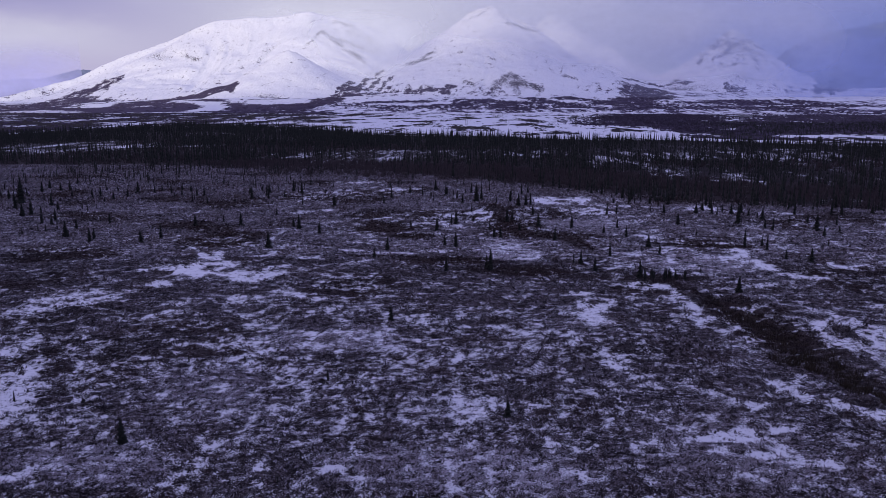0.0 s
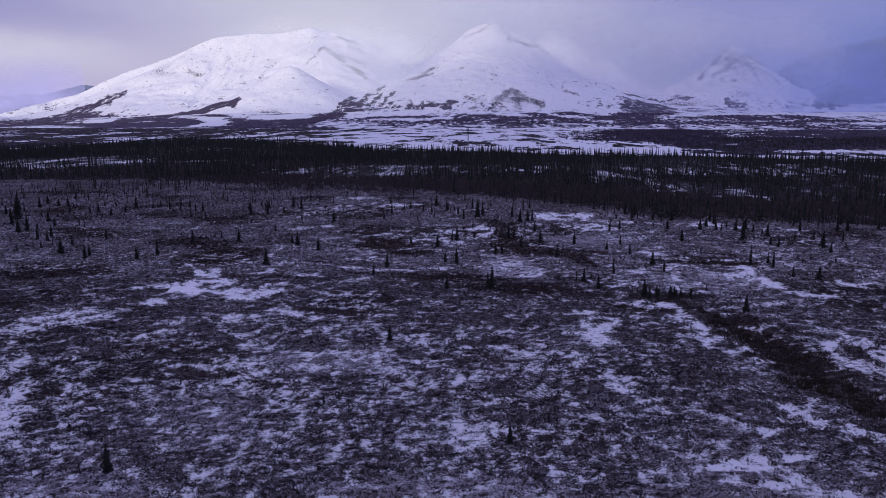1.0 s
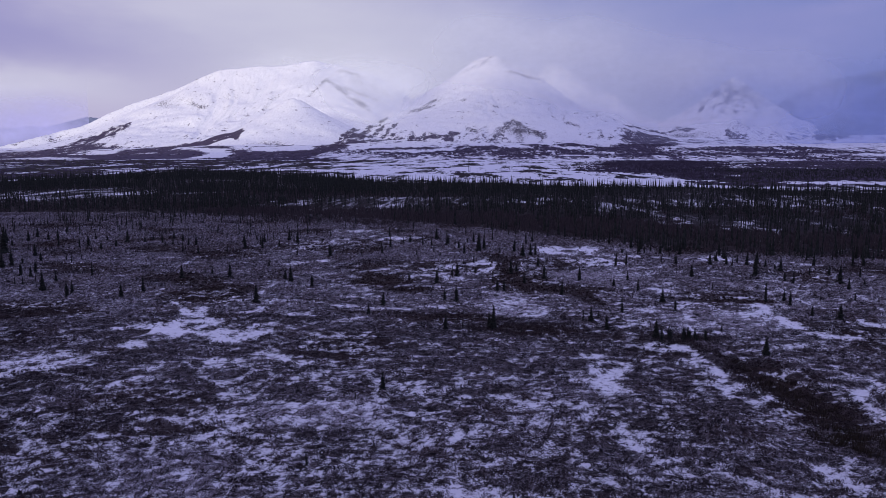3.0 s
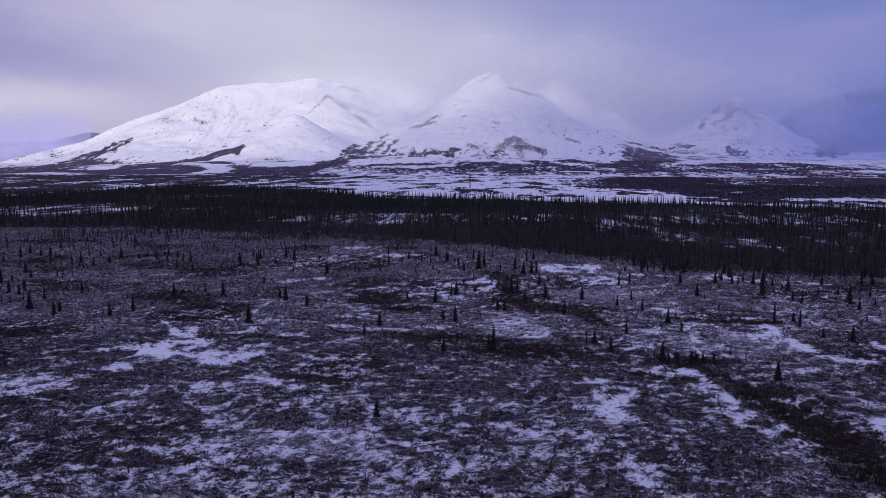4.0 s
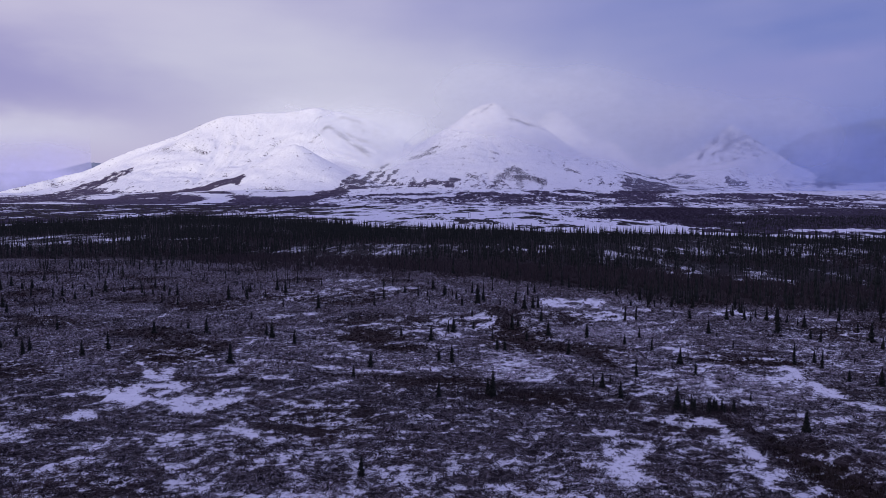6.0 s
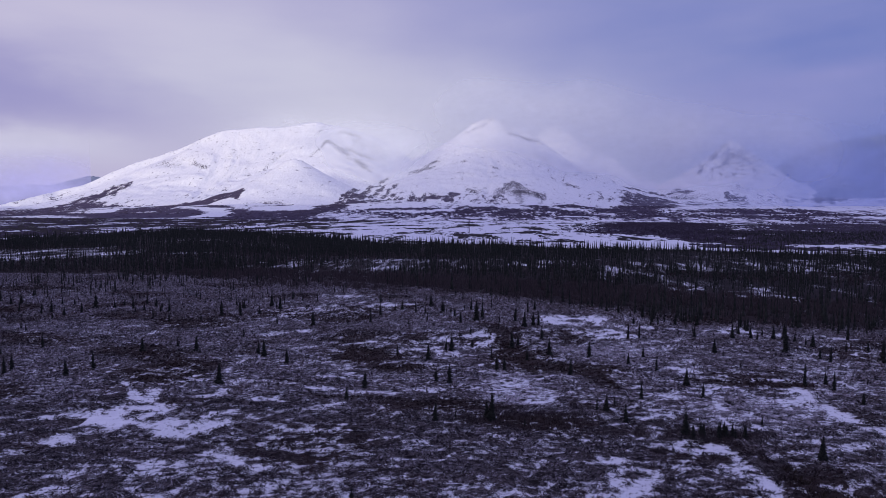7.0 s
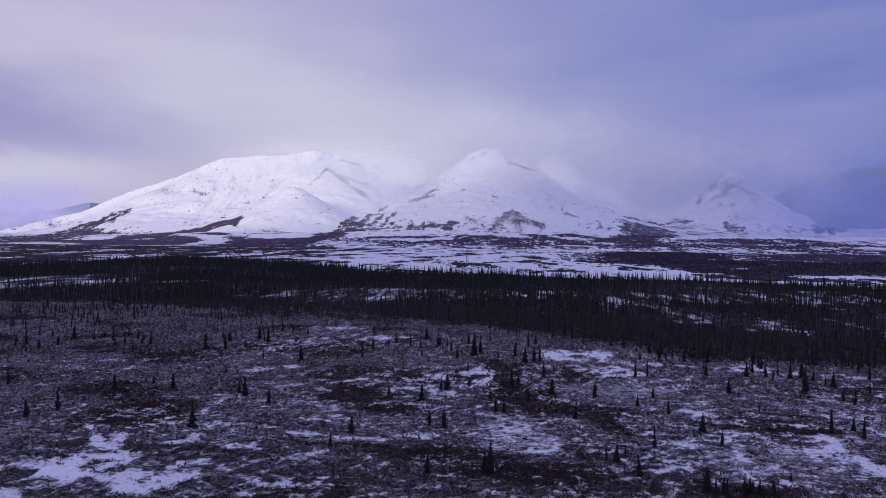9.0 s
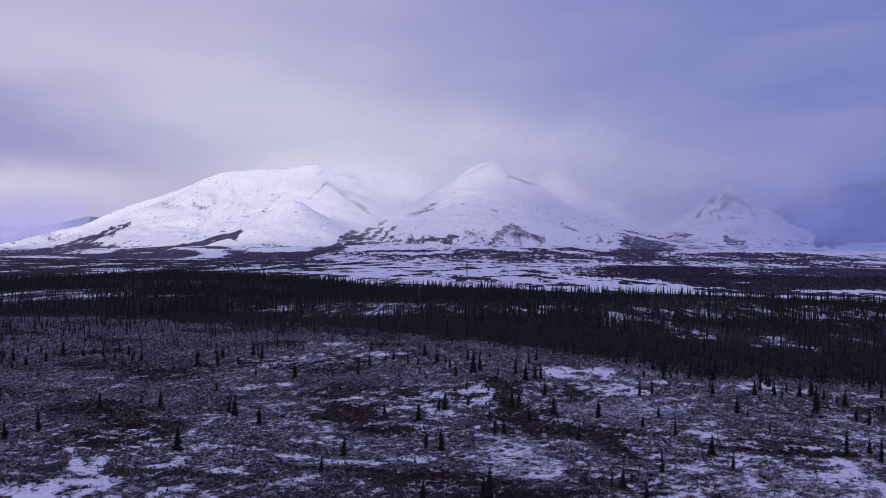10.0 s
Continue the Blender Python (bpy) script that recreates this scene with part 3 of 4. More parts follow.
foothills = sheet("foothills", np.arange(-2750, 2500, 15.0), np.arange(1500, 4150, 13.0), apron_height, mountain_mat,
                  {"rock": lambda x, y, z: 0.05 + 0 * z, "brush": apron_brush}, lambda x, y, z: np.abs(x + 0.03 * y) < 0.64 * y + 60)
tagged(foothills, "gentle snowy foothill slopes with patches of dark brush", "foothills", kind="structure")


def mountain(name, label, crest, reach, gully, rock_bits, brush_line, step, seed, crest_rock=0.0, power=1.3, cell=11.0, foot=0.35, mat=None, ribs=(), limit=4920):
    """A massif round its crest, a line of (x, y, z); reach: how far its foot spreads per metre of height."""
    crest = np.array(crest, float)
    pad = reach * crest[:, 2].max()
    xs = np.arange(crest[:, 0].min() - pad * 0.9, crest[:, 0].max() + pad * 0.9, cell)
    ys = np.arange(crest[:, 1].min() - pad, min(crest[:, 1].max() + 260, 4850), cell)
    store = {}

    def height(x, y):
        wx = x + 50 * (fbm(x / 260, y / 260, seed + 3, 3) - 0.5)
        wy = y + 50 * (fbm(x / 260, y / 260, seed + 5, 3) - 0.5)
        z, along, away = np.full(x.shape, -60.0), np.zeros(x.shape), np.zeros(x.shape)
        start = 0.0
        for (ax, ay, az), (bx, by, bz) in zip(crest, crest[1:]):
            dx, dy = bx - ax, by - ay
            raw = ((wx - ax) * dx + (wy - ay) * dy) / (dx * dx + dy * dy)
            k = np.clip(raw, 0, 1)
            d = np.hypot(wx - ax - k * dx, wy - ay - k * dy)
            top = az + k * (bz - az)
            zz = (top + 25) * np.clip(1 - d / (reach * (top + 25)), 0, 1) ** power - 25
            length = math.hypot(dx, dy)
            turn = np.arctan2((wx - ax - k * dx), -(wy - ay - k * dy)) * 40
            better = zz > z
            along = np.where(better, start + k * length + turn, along)
            away = np.where(better, d, away)
            z = np.where(better, zz, z)
            start += length
        # the spurs' edges are rounded off away from the crest
        ease = smooth(40, 230, away)
        for _ in range(45):
            p = np.pad(z, 1, mode="edge")
            z = z + ease * ((p[:-2, 1:-1] + p[2:, 1:-1] + p[1:-1, :-2] + p[1:-1, 2:]) / 4 - z)
        flank = np.clip(z / 120, 0, 1) * (0.15 + 0.85 * smooth(20, 330, away))
        ridges = 1 - np.abs(2 * fbm((along + 70 * (fbm(x / 200, y / 200, seed + 31, 3) - 0.5)) / 75, y / 900 + z / 600, seed, 4, 0.6) - 1)
        rough = fbm(x / 90, y / 90, seed + 9, 5, 0.55) - 0.5
        z = z + flank * (gully * (ridges - 0.8) + 0.5 * gully * rough)
        z = z + 10 * (fbm(x / 120, y / 120, seed + 15, 4) - 0.5) * np.clip((z + 25) / 25, 0, 1)
        store["ridges"] = ridges
        return z

    def rock(x, y, z):
        gx, gy = np.gradient(z, cell)[1], np.gradient(z, cell)[0]
        steep = np.hypot(gx, gy)
        r = 0.14 * smooth(0.5, 1.1, steep) + 0.5 * crest_rock * smooth(0.75, 0.98, z / crest[:, 2].max())
        r = r + 0.12 * (store["ridges"] - 0.7)
        for cx, cy, cz, rx, rz, amount in rock_bits:
            r = r + amount * np.exp(-((x - cx) / rx) ** 2 - ((z - cz) / rz) ** 2)
        # bare ribs: lines down the face from (x, z) to (x, z)
        u = x + 26 * (fbm(x / 40, z / 40, seed + 41, 3, 0.6) - 0.5)
        v = z + 26 * (fbm(x / 40, z / 40, seed + 43, 3, 0.6) - 0.5)
        gaps = 0.62 + 0.75 * fbm(x / 24, z / 24, seed + 45, 3, 0.65)
        for ax, az, bx, bz, half, amount in ribs:
            dx, dz = bx - ax, bz - az
            k = np.clip(((u - ax) * dx + (v - az) * dz) / (dx * dx + dz * dz), 0, 1)
            r = np.maximum(r, amount * gaps * (1 - smooth(half * 0.4, half * 1.4, np.hypot(u - ax - k * dx, v - az - k * dz))))
        return r

    def brush(x, y, z):
        lines = fbm(x / 260, y / 60, seed + 21, 4, 0.55)
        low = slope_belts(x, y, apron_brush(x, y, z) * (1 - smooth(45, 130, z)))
        return low + foot * (1 - smooth(0.0, brush_line, z + 46 * (lines - 0.5))) + 0.30 * (1 - smooth(brush_line, brush_line * 3.2, z)) * smooth(0.5, 0.62, lines)

    ob = sheet(name, xs, ys, height, mat or mountain_mat, {"rock": rock, "brush": brush},
               lambda x, y, z: (z > -12) & (x * x + y * y < limit ** 2))
    return tagged(ob, label, "mountain", "mountains on the horizon")


mountain("mountain", "broad rounded snow-covered mountain with dark brush at its foot",
         [(-2330, 3650, 19), (-2185, 3900, 92), (-2073, 3980, 125), (-1954, 4050, 198), (-1810, 4100, 258), (-1683, 4150, 318), (-1525, 4150, 386), (-1385, 4200, 436), (-1080, 4230, 460),
          (-905, 4250, 486), (-780, 4330, 468), (-640, 4450, 436), (-533, 4600, 390), (-406, 4680, 244)],
         3.0, 30, [(-1300, 4000, 250, 600, 150, 0.14), (-1610, 4050, 240, 100, 28, 0.22), (-560, 4000, 330, 120, 80, 0.30), (-2100, 3700, 60, 200, 40, 0.2)], 40, 16, 11, power=2.2, foot=0.08,
         ribs=[(-1480, 238, -1370, 214, 12, 0.52), (-861, 274, -812, 371, 8, 0.62), (-812, 371, -560, 205, 12, 0.55), (-720, 330, -600, 285, 12, 0.58), (-773, 440, -640, 400, 10, 0.62), (-700, 390, -560, 330, 10, 0.6), (-1260, 330, -1220, 300, 8, 0.4)])
mountain("mountain", "small snow-covered cone in front of the larger massif",
         [(-1064, 3240, 27), (-1010, 3270, 88), (-942, 3290, 147), (-869, 3300, 192), (-825, 3300, 220), (-796, 3310, 229), (-768, 3320, 219), (-736, 3330, 192), (-602, 3400, 88), (-505, 3450, 30)],
         3.0, 26, [(-800, 3100, 30, 90, 18, 0.5), (-800, 3300, 150, 300, 80, 0.05)], 10, 12, 23, power=1.8, foot=0.0)
mountain("mountain", "pointed snowy peak with rocky patches half veiled by cloud",
         [(-900, 3500, 18), (-704, 3850, 63), (-609, 3980, 114), (-446, 4100, 169), (-360, 4150, 218), (-271, 4180, 279), (-150, 4200, 388),
          (-14, 4200, 480), (83, 4200, 510), (243, 4180, 432), (303, 4170, 389), (448, 4120, 292), (590, 4060, 199), (726, 4000, 123), (849, 3900, 65), (1040, 3800, 23)],
         3.5, 36, [(165, 3400, 88, 75, 26, 0.60), (-20, 3400, 92, 40, 10, 0.5), (-280, 4000, 225, 60, 26, 0.2), (80, 4100, 230, 380, 140, 0.12)], 22, 12, 37, 0.3, power=2.6,
         ribs=[(152, 128, 70, 72, 17, 0.66), (156, 128, 275, 66, 17, 0.66), (158, 124, 175, 60, 19, 0.62), (-335, 186, -215, 252, 12, 0.68), (-310, 192, -230, 214, 11, 0.68), (-190, 240, -210, 300, 6, 0.4),
               (153, 408, 310, 372, 10, 0.64), (60, 490, 20, 455, 8, 0.5), (120, 480, 170, 440, 8, 0.5), (-80, 244, -60, 248, 8, 0.5), (34, 244, 95, 205, 8, 0.5), (-30, 436, -10, 452, 8, 0.45), (-50, 96, 0, 84, 9, 0.62), (-120, 72, -100, 66, 7, 0.6),
               (390, 136, 455, 110, 9, 0.55), (330, 200, 350, 150, 7, 0.4), (560, 180, 600, 150, 8, 0.45), (-220, 84, -190, 80, 7, 0.5)])
mountain("mountain", "far snowy ridge fading into low cloud",
         [(400, 4560, 490), (440, 4560, 500), (498, 4560, 480), (664, 4560, 375), (797, 4560, 305), (931, 4560, 205), (1150, 4560, 80)],
         2.8, 26, [], 20, 14, 53, 0.3, power=2.2)
mountain("mountain", "blue-grey snowy peak with bare rock ribs in shade",
         [(650, 3900, 35), (789, 4020, 70), (916, 4080, 110), (1157, 4180, 224), (1202, 4190, 283), (1291, 4200, 360), (1340, 4200, 388), (1408, 4200, 362),
          (1480, 4190, 311), (1555, 4180, 221), (1694, 4150, 119), (1806, 4100, 59)],
         3.1, 46, [(1370, 4100, 270, 190, 110, 0.36), (1000, 3500, 60, 140, 45, 0.55), (1240, 3700, 120, 60, 18, 0.4)], 18, 12, 67, 0.08, power=2.8,
         ribs=[(1320, 375, 1131, 206, 8, 0.64), (1390, 330, 1190, 214, 8, 0.66), (1388, 330, 1270, 180, 8, 0.60), (1380, 320, 1330, 220, 8, 0.54), (1390, 330, 1400, 195, 8, 0.60), (1395, 330, 1460, 220, 8, 0.54),
               (1400, 328, 1510, 270, 8, 0.54), (1440, 300, 1520, 180, 8, 0.46), (1300, 290, 1220, 195, 8, 0.44)])
# this mountain and the next carry the haze tint in their own colour
mountain("mountain", "large mountain coloured a dim haze blue behind a haze sheet",
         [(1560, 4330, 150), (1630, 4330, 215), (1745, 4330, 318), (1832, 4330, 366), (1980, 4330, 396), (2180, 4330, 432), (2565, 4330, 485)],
         2.6, 26, [], 20, 16, 79, power=2.0, mat=hazed_slope_mat)
mountain("mountain", "distant low snowy range with haze blue in its colour",
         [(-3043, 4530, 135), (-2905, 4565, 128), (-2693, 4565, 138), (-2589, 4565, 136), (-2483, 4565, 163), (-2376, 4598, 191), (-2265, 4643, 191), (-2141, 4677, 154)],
         2.6, 18, [], 20, 16, 91, power=1.8, mat=hazed_slope_mat, limit=5700)
mountain("mountain", "smooth white foothill with a rocky brow",
         [(1230, 3150, 12), (1373, 3250, 52), (1418, 3300, 76), (1534, 3320, 70), (1602, 3320, 74), (1689, 3320, 80), (2050, 3320, 92)],
         3.0, 8, [(1450, 3250, 66, 70, 12, 0.3)], 9, 12, 97, ribs=[(1400, 60, 1440, 76, 11, 0.9), (1450, 56, 1485, 72, 11, 0.9), (1490, 62, 1540, 70, 9, 0.8)])

# unseen range added behind the flight to keep the low sun off the plain
mountain("mountain", "unseen range added behind to shade the plain",
         [(-1750, -1500, 120), (-1450, -1600, 420), (-1200, -1650, 760), (-800, -1600, 960), (-200, -1500, 1100), (700, -1500, 1200), (1700, -1300, 1150), (2600, -900, 800)],
         0.95, 60, [], 30, 40, 131, power=1.2, cell=40.0)


# ---- spruces ----
def part(name, me, parent, label=""):
    ob = new(name, me)
    ob.parent = parent
    return tagged(ob, label) if label else ob


def crown_arrays(rng, whorls, arms, spread):
    """A spire one metre high: drooping boughs in whorls round a slim core. Corners and three-cornered faces."""
    co, tri = [], []
    for i in range(whorls):
        k = i / whorls
        z = 0.07 + 0.86 * k
        r = spread * (1 - k) ** 0.72 * rng.uniform(0.75, 1.15) + 0.016
        for j in range(arms):
            if rng.random() < 0.10:
                continue
            a = 2 * math.pi * (j + rng.uniform(-0.35, 0.35)) / arms + i * 1.3
            own = r * rng.uniform(0.6, 1.25)
            ca, sa, w = math.cos(a), math.sin(a), own * 0.42 + 0.008
            droop = own * rng.uniform(0.25, 0.7)
            n = len(co)
            co += [(0, 0, z + 0.035), (ca * own * 0.6 - sa * w, sa * own * 0.6 + ca * w, z - droop * 0.55), (ca * own * 0.6 + sa * w, sa * own * 0.6 - ca * w, z - droop * 0.55),
                   (ca * own, sa * own, z - droop), (ca * own * 0.5, sa * own * 0.5, z - droop * 0.1)]
            tri += [(n, n + 1, n + 4), (n, n + 4, n + 2), (n + 1, n + 3, n + 4), (n + 4, n + 3, n + 2), (n + 1, n + 2, n + 3)]
    n = len(co)
    side = 6
    for j in range(side):
        a = 2 * math.pi * j / side
        co.append((math.cos(a) * spread * 0.5, math.sin(a) * spread * 0.5, 0.05))
    co += [(0, 0, 1.0)]
    tri += [(n + j, n + (j + 1) % side, n + side) for j in range(side)]
    return np.array(co), np.array(tri)


def trunk_mesh():
    co, faces = [], []
    for z, r in ((-0.06, 0.026), (0.0, 0.022), (0.35, 0.014), (0.9, 0.004)):
        for j in range(7):
            a = 2 * math.pi * j / 7
            co.append((math.cos(a) * r + 0.004 * math.sin(z * 9), math.sin(a) * r, z))
    for i in range(3):
        for j in range(7):
            faces.append((i * 7 + j, i * 7 + (j + 1) % 7, i * 7 + 7 + (j + 1) % 7, i * 7 + 7 + j))
    return mesh_of("trunk", co, faces, bark_mat)


TRUNK = trunk_mesh()
tree_rng = random.Random(4)
SLIM = [mesh_of("crown", *crown_arrays(tree_rng, 17, 7, s), needle_mat) for s in (0.105, 0.13, 0.118)]
FULL = [mesh_of("crown", *crown_arrays(tree_rng, 16, 8, s), needle_mat) for s in (0.17, 0.205, 0.185)]


def first_spruce(crown):
    ob = new("spruce_tree")
    part("trunk", TRUNK, ob)
    part("crown", crown, ob)
    return ob


SPRUCES = {}


def spruce(x, y, tall, full=True):
    """A spruce of that height at that place of the plan."""
    kind = tree_rng.choice(FULL if full else SLIM)
    z = float(land_height(np.array([x]), np.array([y]))[0]) + 0.02
    m = pose(x, y, z, 0, tree_rng.uniform(-2, 2), tree_rng.uniform(0, 360))
    if kind not in SPRUCES:
        ob = SPRUCES[kind] = first_spruce(kind)
        ob.matrix_basis = m
    else:
        ob = copy_thing(SPRUCES[kind], m)
    wide = tree_rng.uniform(0.9, 1.15)
    ob.scale = (tall * wide, tall * wide, tall)
    size = "small" if tall < 1.7 else "medium-sized" if tall < 3.2 else "tall"
    shape = "bushy" if full else "thin"
    return tagged(ob, f"{size} {shape} dark green spruce standing on snowy tundra", "tree", "spruces on the tundra")


spruce(-17.1, 46.4, 0.9, False)
spruce(10.0, 48.4, 0.6, False)
spruce(-33.9, 53.5, 2.9)
spruce(-37.0, 54.2, 0.8, False)
spruce(-41.4, 57.2, 1.0, False)
spruce(3.2, 61.3, 2.2)
spruce(-50.5, 63.4, 1.5, False)
spruce(-15.2, 64.5, 0.8, False)
spruce(-17.4, 71.0, 1.6, False)
spruce(-57.2, 76.2, 0.9, False)
spruce(-36.1, 76.8, 1.1, False)
spruce(-35.9, 78.1, 0.7, False)
spruce(-15.6, 91.1, 1.1, False)
spruce(-12.6, 95.2, 2.7)
spruce(44.7, 115.2, 3.5)
spruce(35.3, 123.7, 2.1)
spruce(30.1, 125.1, 3.7)
spruce(32.8, 125.6, 1.9, False)
spruce(5.0, 126.3, 1.2, False)
spruce(7.5, 127.5, 1.4, False)
spruce(-5.7, 129.3, 3.1)
spruce(-2.7, 130.2, 1.7, False)
spruce(42.6, 130.4, 1.5, False)
spruce(2.7, 130.5, 4.7)
spruce(22.8, 131.0, 3.1)
spruce(2.0, 131.6, 3.1)
spruce(20.8, 136.7, 3.2)
spruce(19.5, 137.4, 2.6, False)
spruce(22.7, 140.1, 1.7, False)
spruce(67.6, 140.8, 3.5)
spruce(-21.0, 140.9, 2.5)
spruce(63.9, 144.0, 2.4)
spruce(27.9, 144.4, 3.6, False)
spruce(38.5, 146.0, 2.8)
spruce(-19.2, 149.1, 3.2)
spruce(-45.7, 150.5, 4.2)
spruce(-4.5, 153.6, 4.0)
spruce(63.6, 153.8, 3.8, False)
spruce(-75.7, 153.9, 3.3)
spruce(-87.7, 154.3, 3.7)
spruce(-7.0, 155.0, 2.7)
spruce(38.2, 155.2, 3.6)
spruce(59.9, 157.1, 4.5, False)
spruce(-88.7, 158.2, 3.1)
spruce(71.6, 158.4, 1.7, False)
spruce(79.0, 158.9, 2.0, False)
spruce(64.4, 159.0, 2.5)
spruce(-73.5, 159.8, 4.2, False)
spruce(-96.7, 160.7, 4.5)
spruce(18.2, 162.2, 3.6)
spruce(4.3, 165.4, 3.1)
spruce(5.8, 165.5, 2.9)
spruce(35.6, 167.4, 3.3, False)
spruce(-38.1, 168.9, 3.4)
spruce(53.1, 171.0, 2.0, False)
spruce(84.0, 172.4, 2.9)
spruce(-100.5, 172.9, 2.8)
spruce(-105.7, 173.3, 2.1, False)
spruce(-9.7, 174.1, 3.7)
spruce(31.4, 174.1, 2.7)
spruce(-44.5, 175.2, 4.2)
spruce(10.8, 175.4, 2.8)
spruce(3.5, 177.0, 3.1, False)
spruce(89.8, 177.2, 2.2)
spruce(-46.5, 177.9, 2.8)
spruce(-109.8, 178.2, 3.2)
spruce(-72.1, 178.4, 3.6)
spruce(74.2, 178.9, 3.9, False)
spruce(-16.6, 179.2, 2.4)
spruce(-60.5, 179.2, 4.0)
spruce(85.2, 179.6, 4.8)
spruce(24.4, 180.5, 3.8)
spruce(-95.6, 180.6, 3.9, False)
spruce(36.1, 181.9, 2.6)
spruce(16.1, 182.1, 3.9)
spruce(73.5, 182.3, 2.8)
spruce(-112.1, 184.2, 3.7)
spruce(-6.4, 184.3, 3.2, False)
spruce(-5.2, 184.4, 3.9)
spruce(53.9, 184.6, 2.0, False)
spruce(-66.9, 184.9, 2.2)
spruce(-69.0, 186.3, 1.8, False)
spruce(93.9, 187.9, 3.2, False)
spruce(53.1, 188.2, 3.7)
spruce(8.2, 188.3, 4.4)
spruce(69.0, 189.3, 5.9)
spruce(-0.7, 189.3, 2.2)
spruce(82.7, 190.2, 2.6, False)
spruce(87.5, 190.5, 2.9)
spruce(9.8, 192.4, 2.7)
spruce(-124.0, 198.2, 2.4)
spruce(77.3, 198.6, 2.1)
spruce(-56.5, 200.0, 2.4, False)
spruce(76.1, 201.9, 2.7)
spruce(16.1, 202.3, 3.5)
spruce(-121.7, 203.1, 3.0)
spruce(62.6, 205.5, 4.1)
spruce(-115.7, 205.5, 2.3, False)
spruce(67.1, 205.8, 3.2)
spruce(-111.5, 205.8, 2.0, False)
spruce(72.7, 206.1, 4.1)
spruce(54.1, 207.6, 3.2)
spruce(71.3, 209.7, 2.9, False)
spruce(68.9, 211.5, 2.3)
spruce(-129.0, 212.9, 4.3)
spruce(66.6, 213.2, 3.3)
spruce(-11.1, 219.0, 1.7, False)
spruce(-34.4, 219.6, 2.6, False)
spruce(102.9, 220.7, 2.7)
spruce(-83.9, 221.6, 2.7)
spruce(-117.3, 222.7, 2.2)
spruce(15.5, 223.1, 4.2)
spruce(16.9, 223.2, 4.4, False)
spruce(-4.2, 225.0, 3.5)
spruce(-29.0, 225.5, 2.7)
spruce(-117.3, 228.7, 3.1)
spruce(0.1, 231.1, 6.6)
spruce(-134.3, 235.1, 3.8, False)
spruce(1.8, 236.1, 4.1)
spruce(-6.2, 238.0, 3.0)
spruce(-93.7, 239.4, 2.5)
spruce(-99.7, 241.7, 2.7)
spruce(-18.1, 245.0, 4.3, False)
spruce(-116.9, 246.0, 5.0)
spruce(-111.1, 246.4, 3.0)
spruce(-71.2, 247.9, 3.6)
spruce(-145.9, 249.6, 3.2)
spruce(-1.6, 251.7, 4.4, False)
spruce(-110.8, 252.3, 2.4)
spruce(-75.7, 254.9, 2.4)
spruce(-14.4, 259.5, 4.5)
spruce(-149.8, 268.5, 3.0)
spruce(-114.5, 271.2, 2.6, False)
spruce(-109.3, 164.1, 2.0, False)
spruce(-105.1, 167.0, 2.4, False)
spruce(-107.7, 168.2, 2.2, False)
spruce(-113.3, 179.8, 4.0)
spruce(-125.1, 190.9, 4.6)
spruce(-124.7, 194.5, 5.0)
spruce(77.6, 195.5, 3.9)
spruce(-112.7, 202.6, 2.5, False)
spruce(68.1, 204.1, 2.5, False)
spruce(-135.8, 205.5, 5.7)
spruce(75.5, 206.5, 4.1)
spruce(-141.6, 218.0, 9.2)
spruce(55.9, 222.3, 2.3, False)
spruce(-138.2, 225.1, 2.9, False)
spruce(-152.4, 229.4, 3.7)
spruce(51.1, 234.2, 2.4, False)
spruce(-149.4, 234.6, 3.0)
spruce(50.4, 239.5, 2.5, False)
spruce(42.7, 240.6, 1.8, False)
spruce(-150.3, 245.3, 4.7)
spruce(-99.8, 250.4, 3.3)
spruce(-143.6, 251.3, 3.9)
spruce(-154.0, 256.8, 3.7)


def bigger(rng, lo, hi):
    return lo + (hi - lo) * rng.random() ** 1.6


# a tight clump of young spruces
clump_rng = random.Random(33)
for _ in range(13):
    spruce(34 + clump_rng.uniform(-4.6, 4.6), 124 + clump_rng.uniform(-1.3, 1.3), clump_rng.uniform(1.1, 2.6))


# scattered spruces towards the wood's edge: the nearer ones singly, the farther ones with the wood
edge_rng = random.Random(21)
far_edge = []
for _ in range(5200):
    ex, ey = edge_rng.uniform(-190, 125), edge_rng.uniform(205, 350)
    d = float(forest_depth(ex, ey))
    if -0.36 < d < 0.0 and edge_rng.random() < 0.11 * (1 + d / 0.36) * (4.0 if ex < -60 else 1.9 if ex > 40 else 1.0) \
            and (ex - 28) ** 2 / 200 + (ey - 228) ** 2 / 700 > 1:
        tall = bigger(edge_rng, 2.0, 5.2)
        if ey < 255:
            spruce(ex, ey, tall, edge_rng.random() < 0.35)
        else:
            far_edge.append((ex, ey, tall))
far_edge = np.array(far_edge)


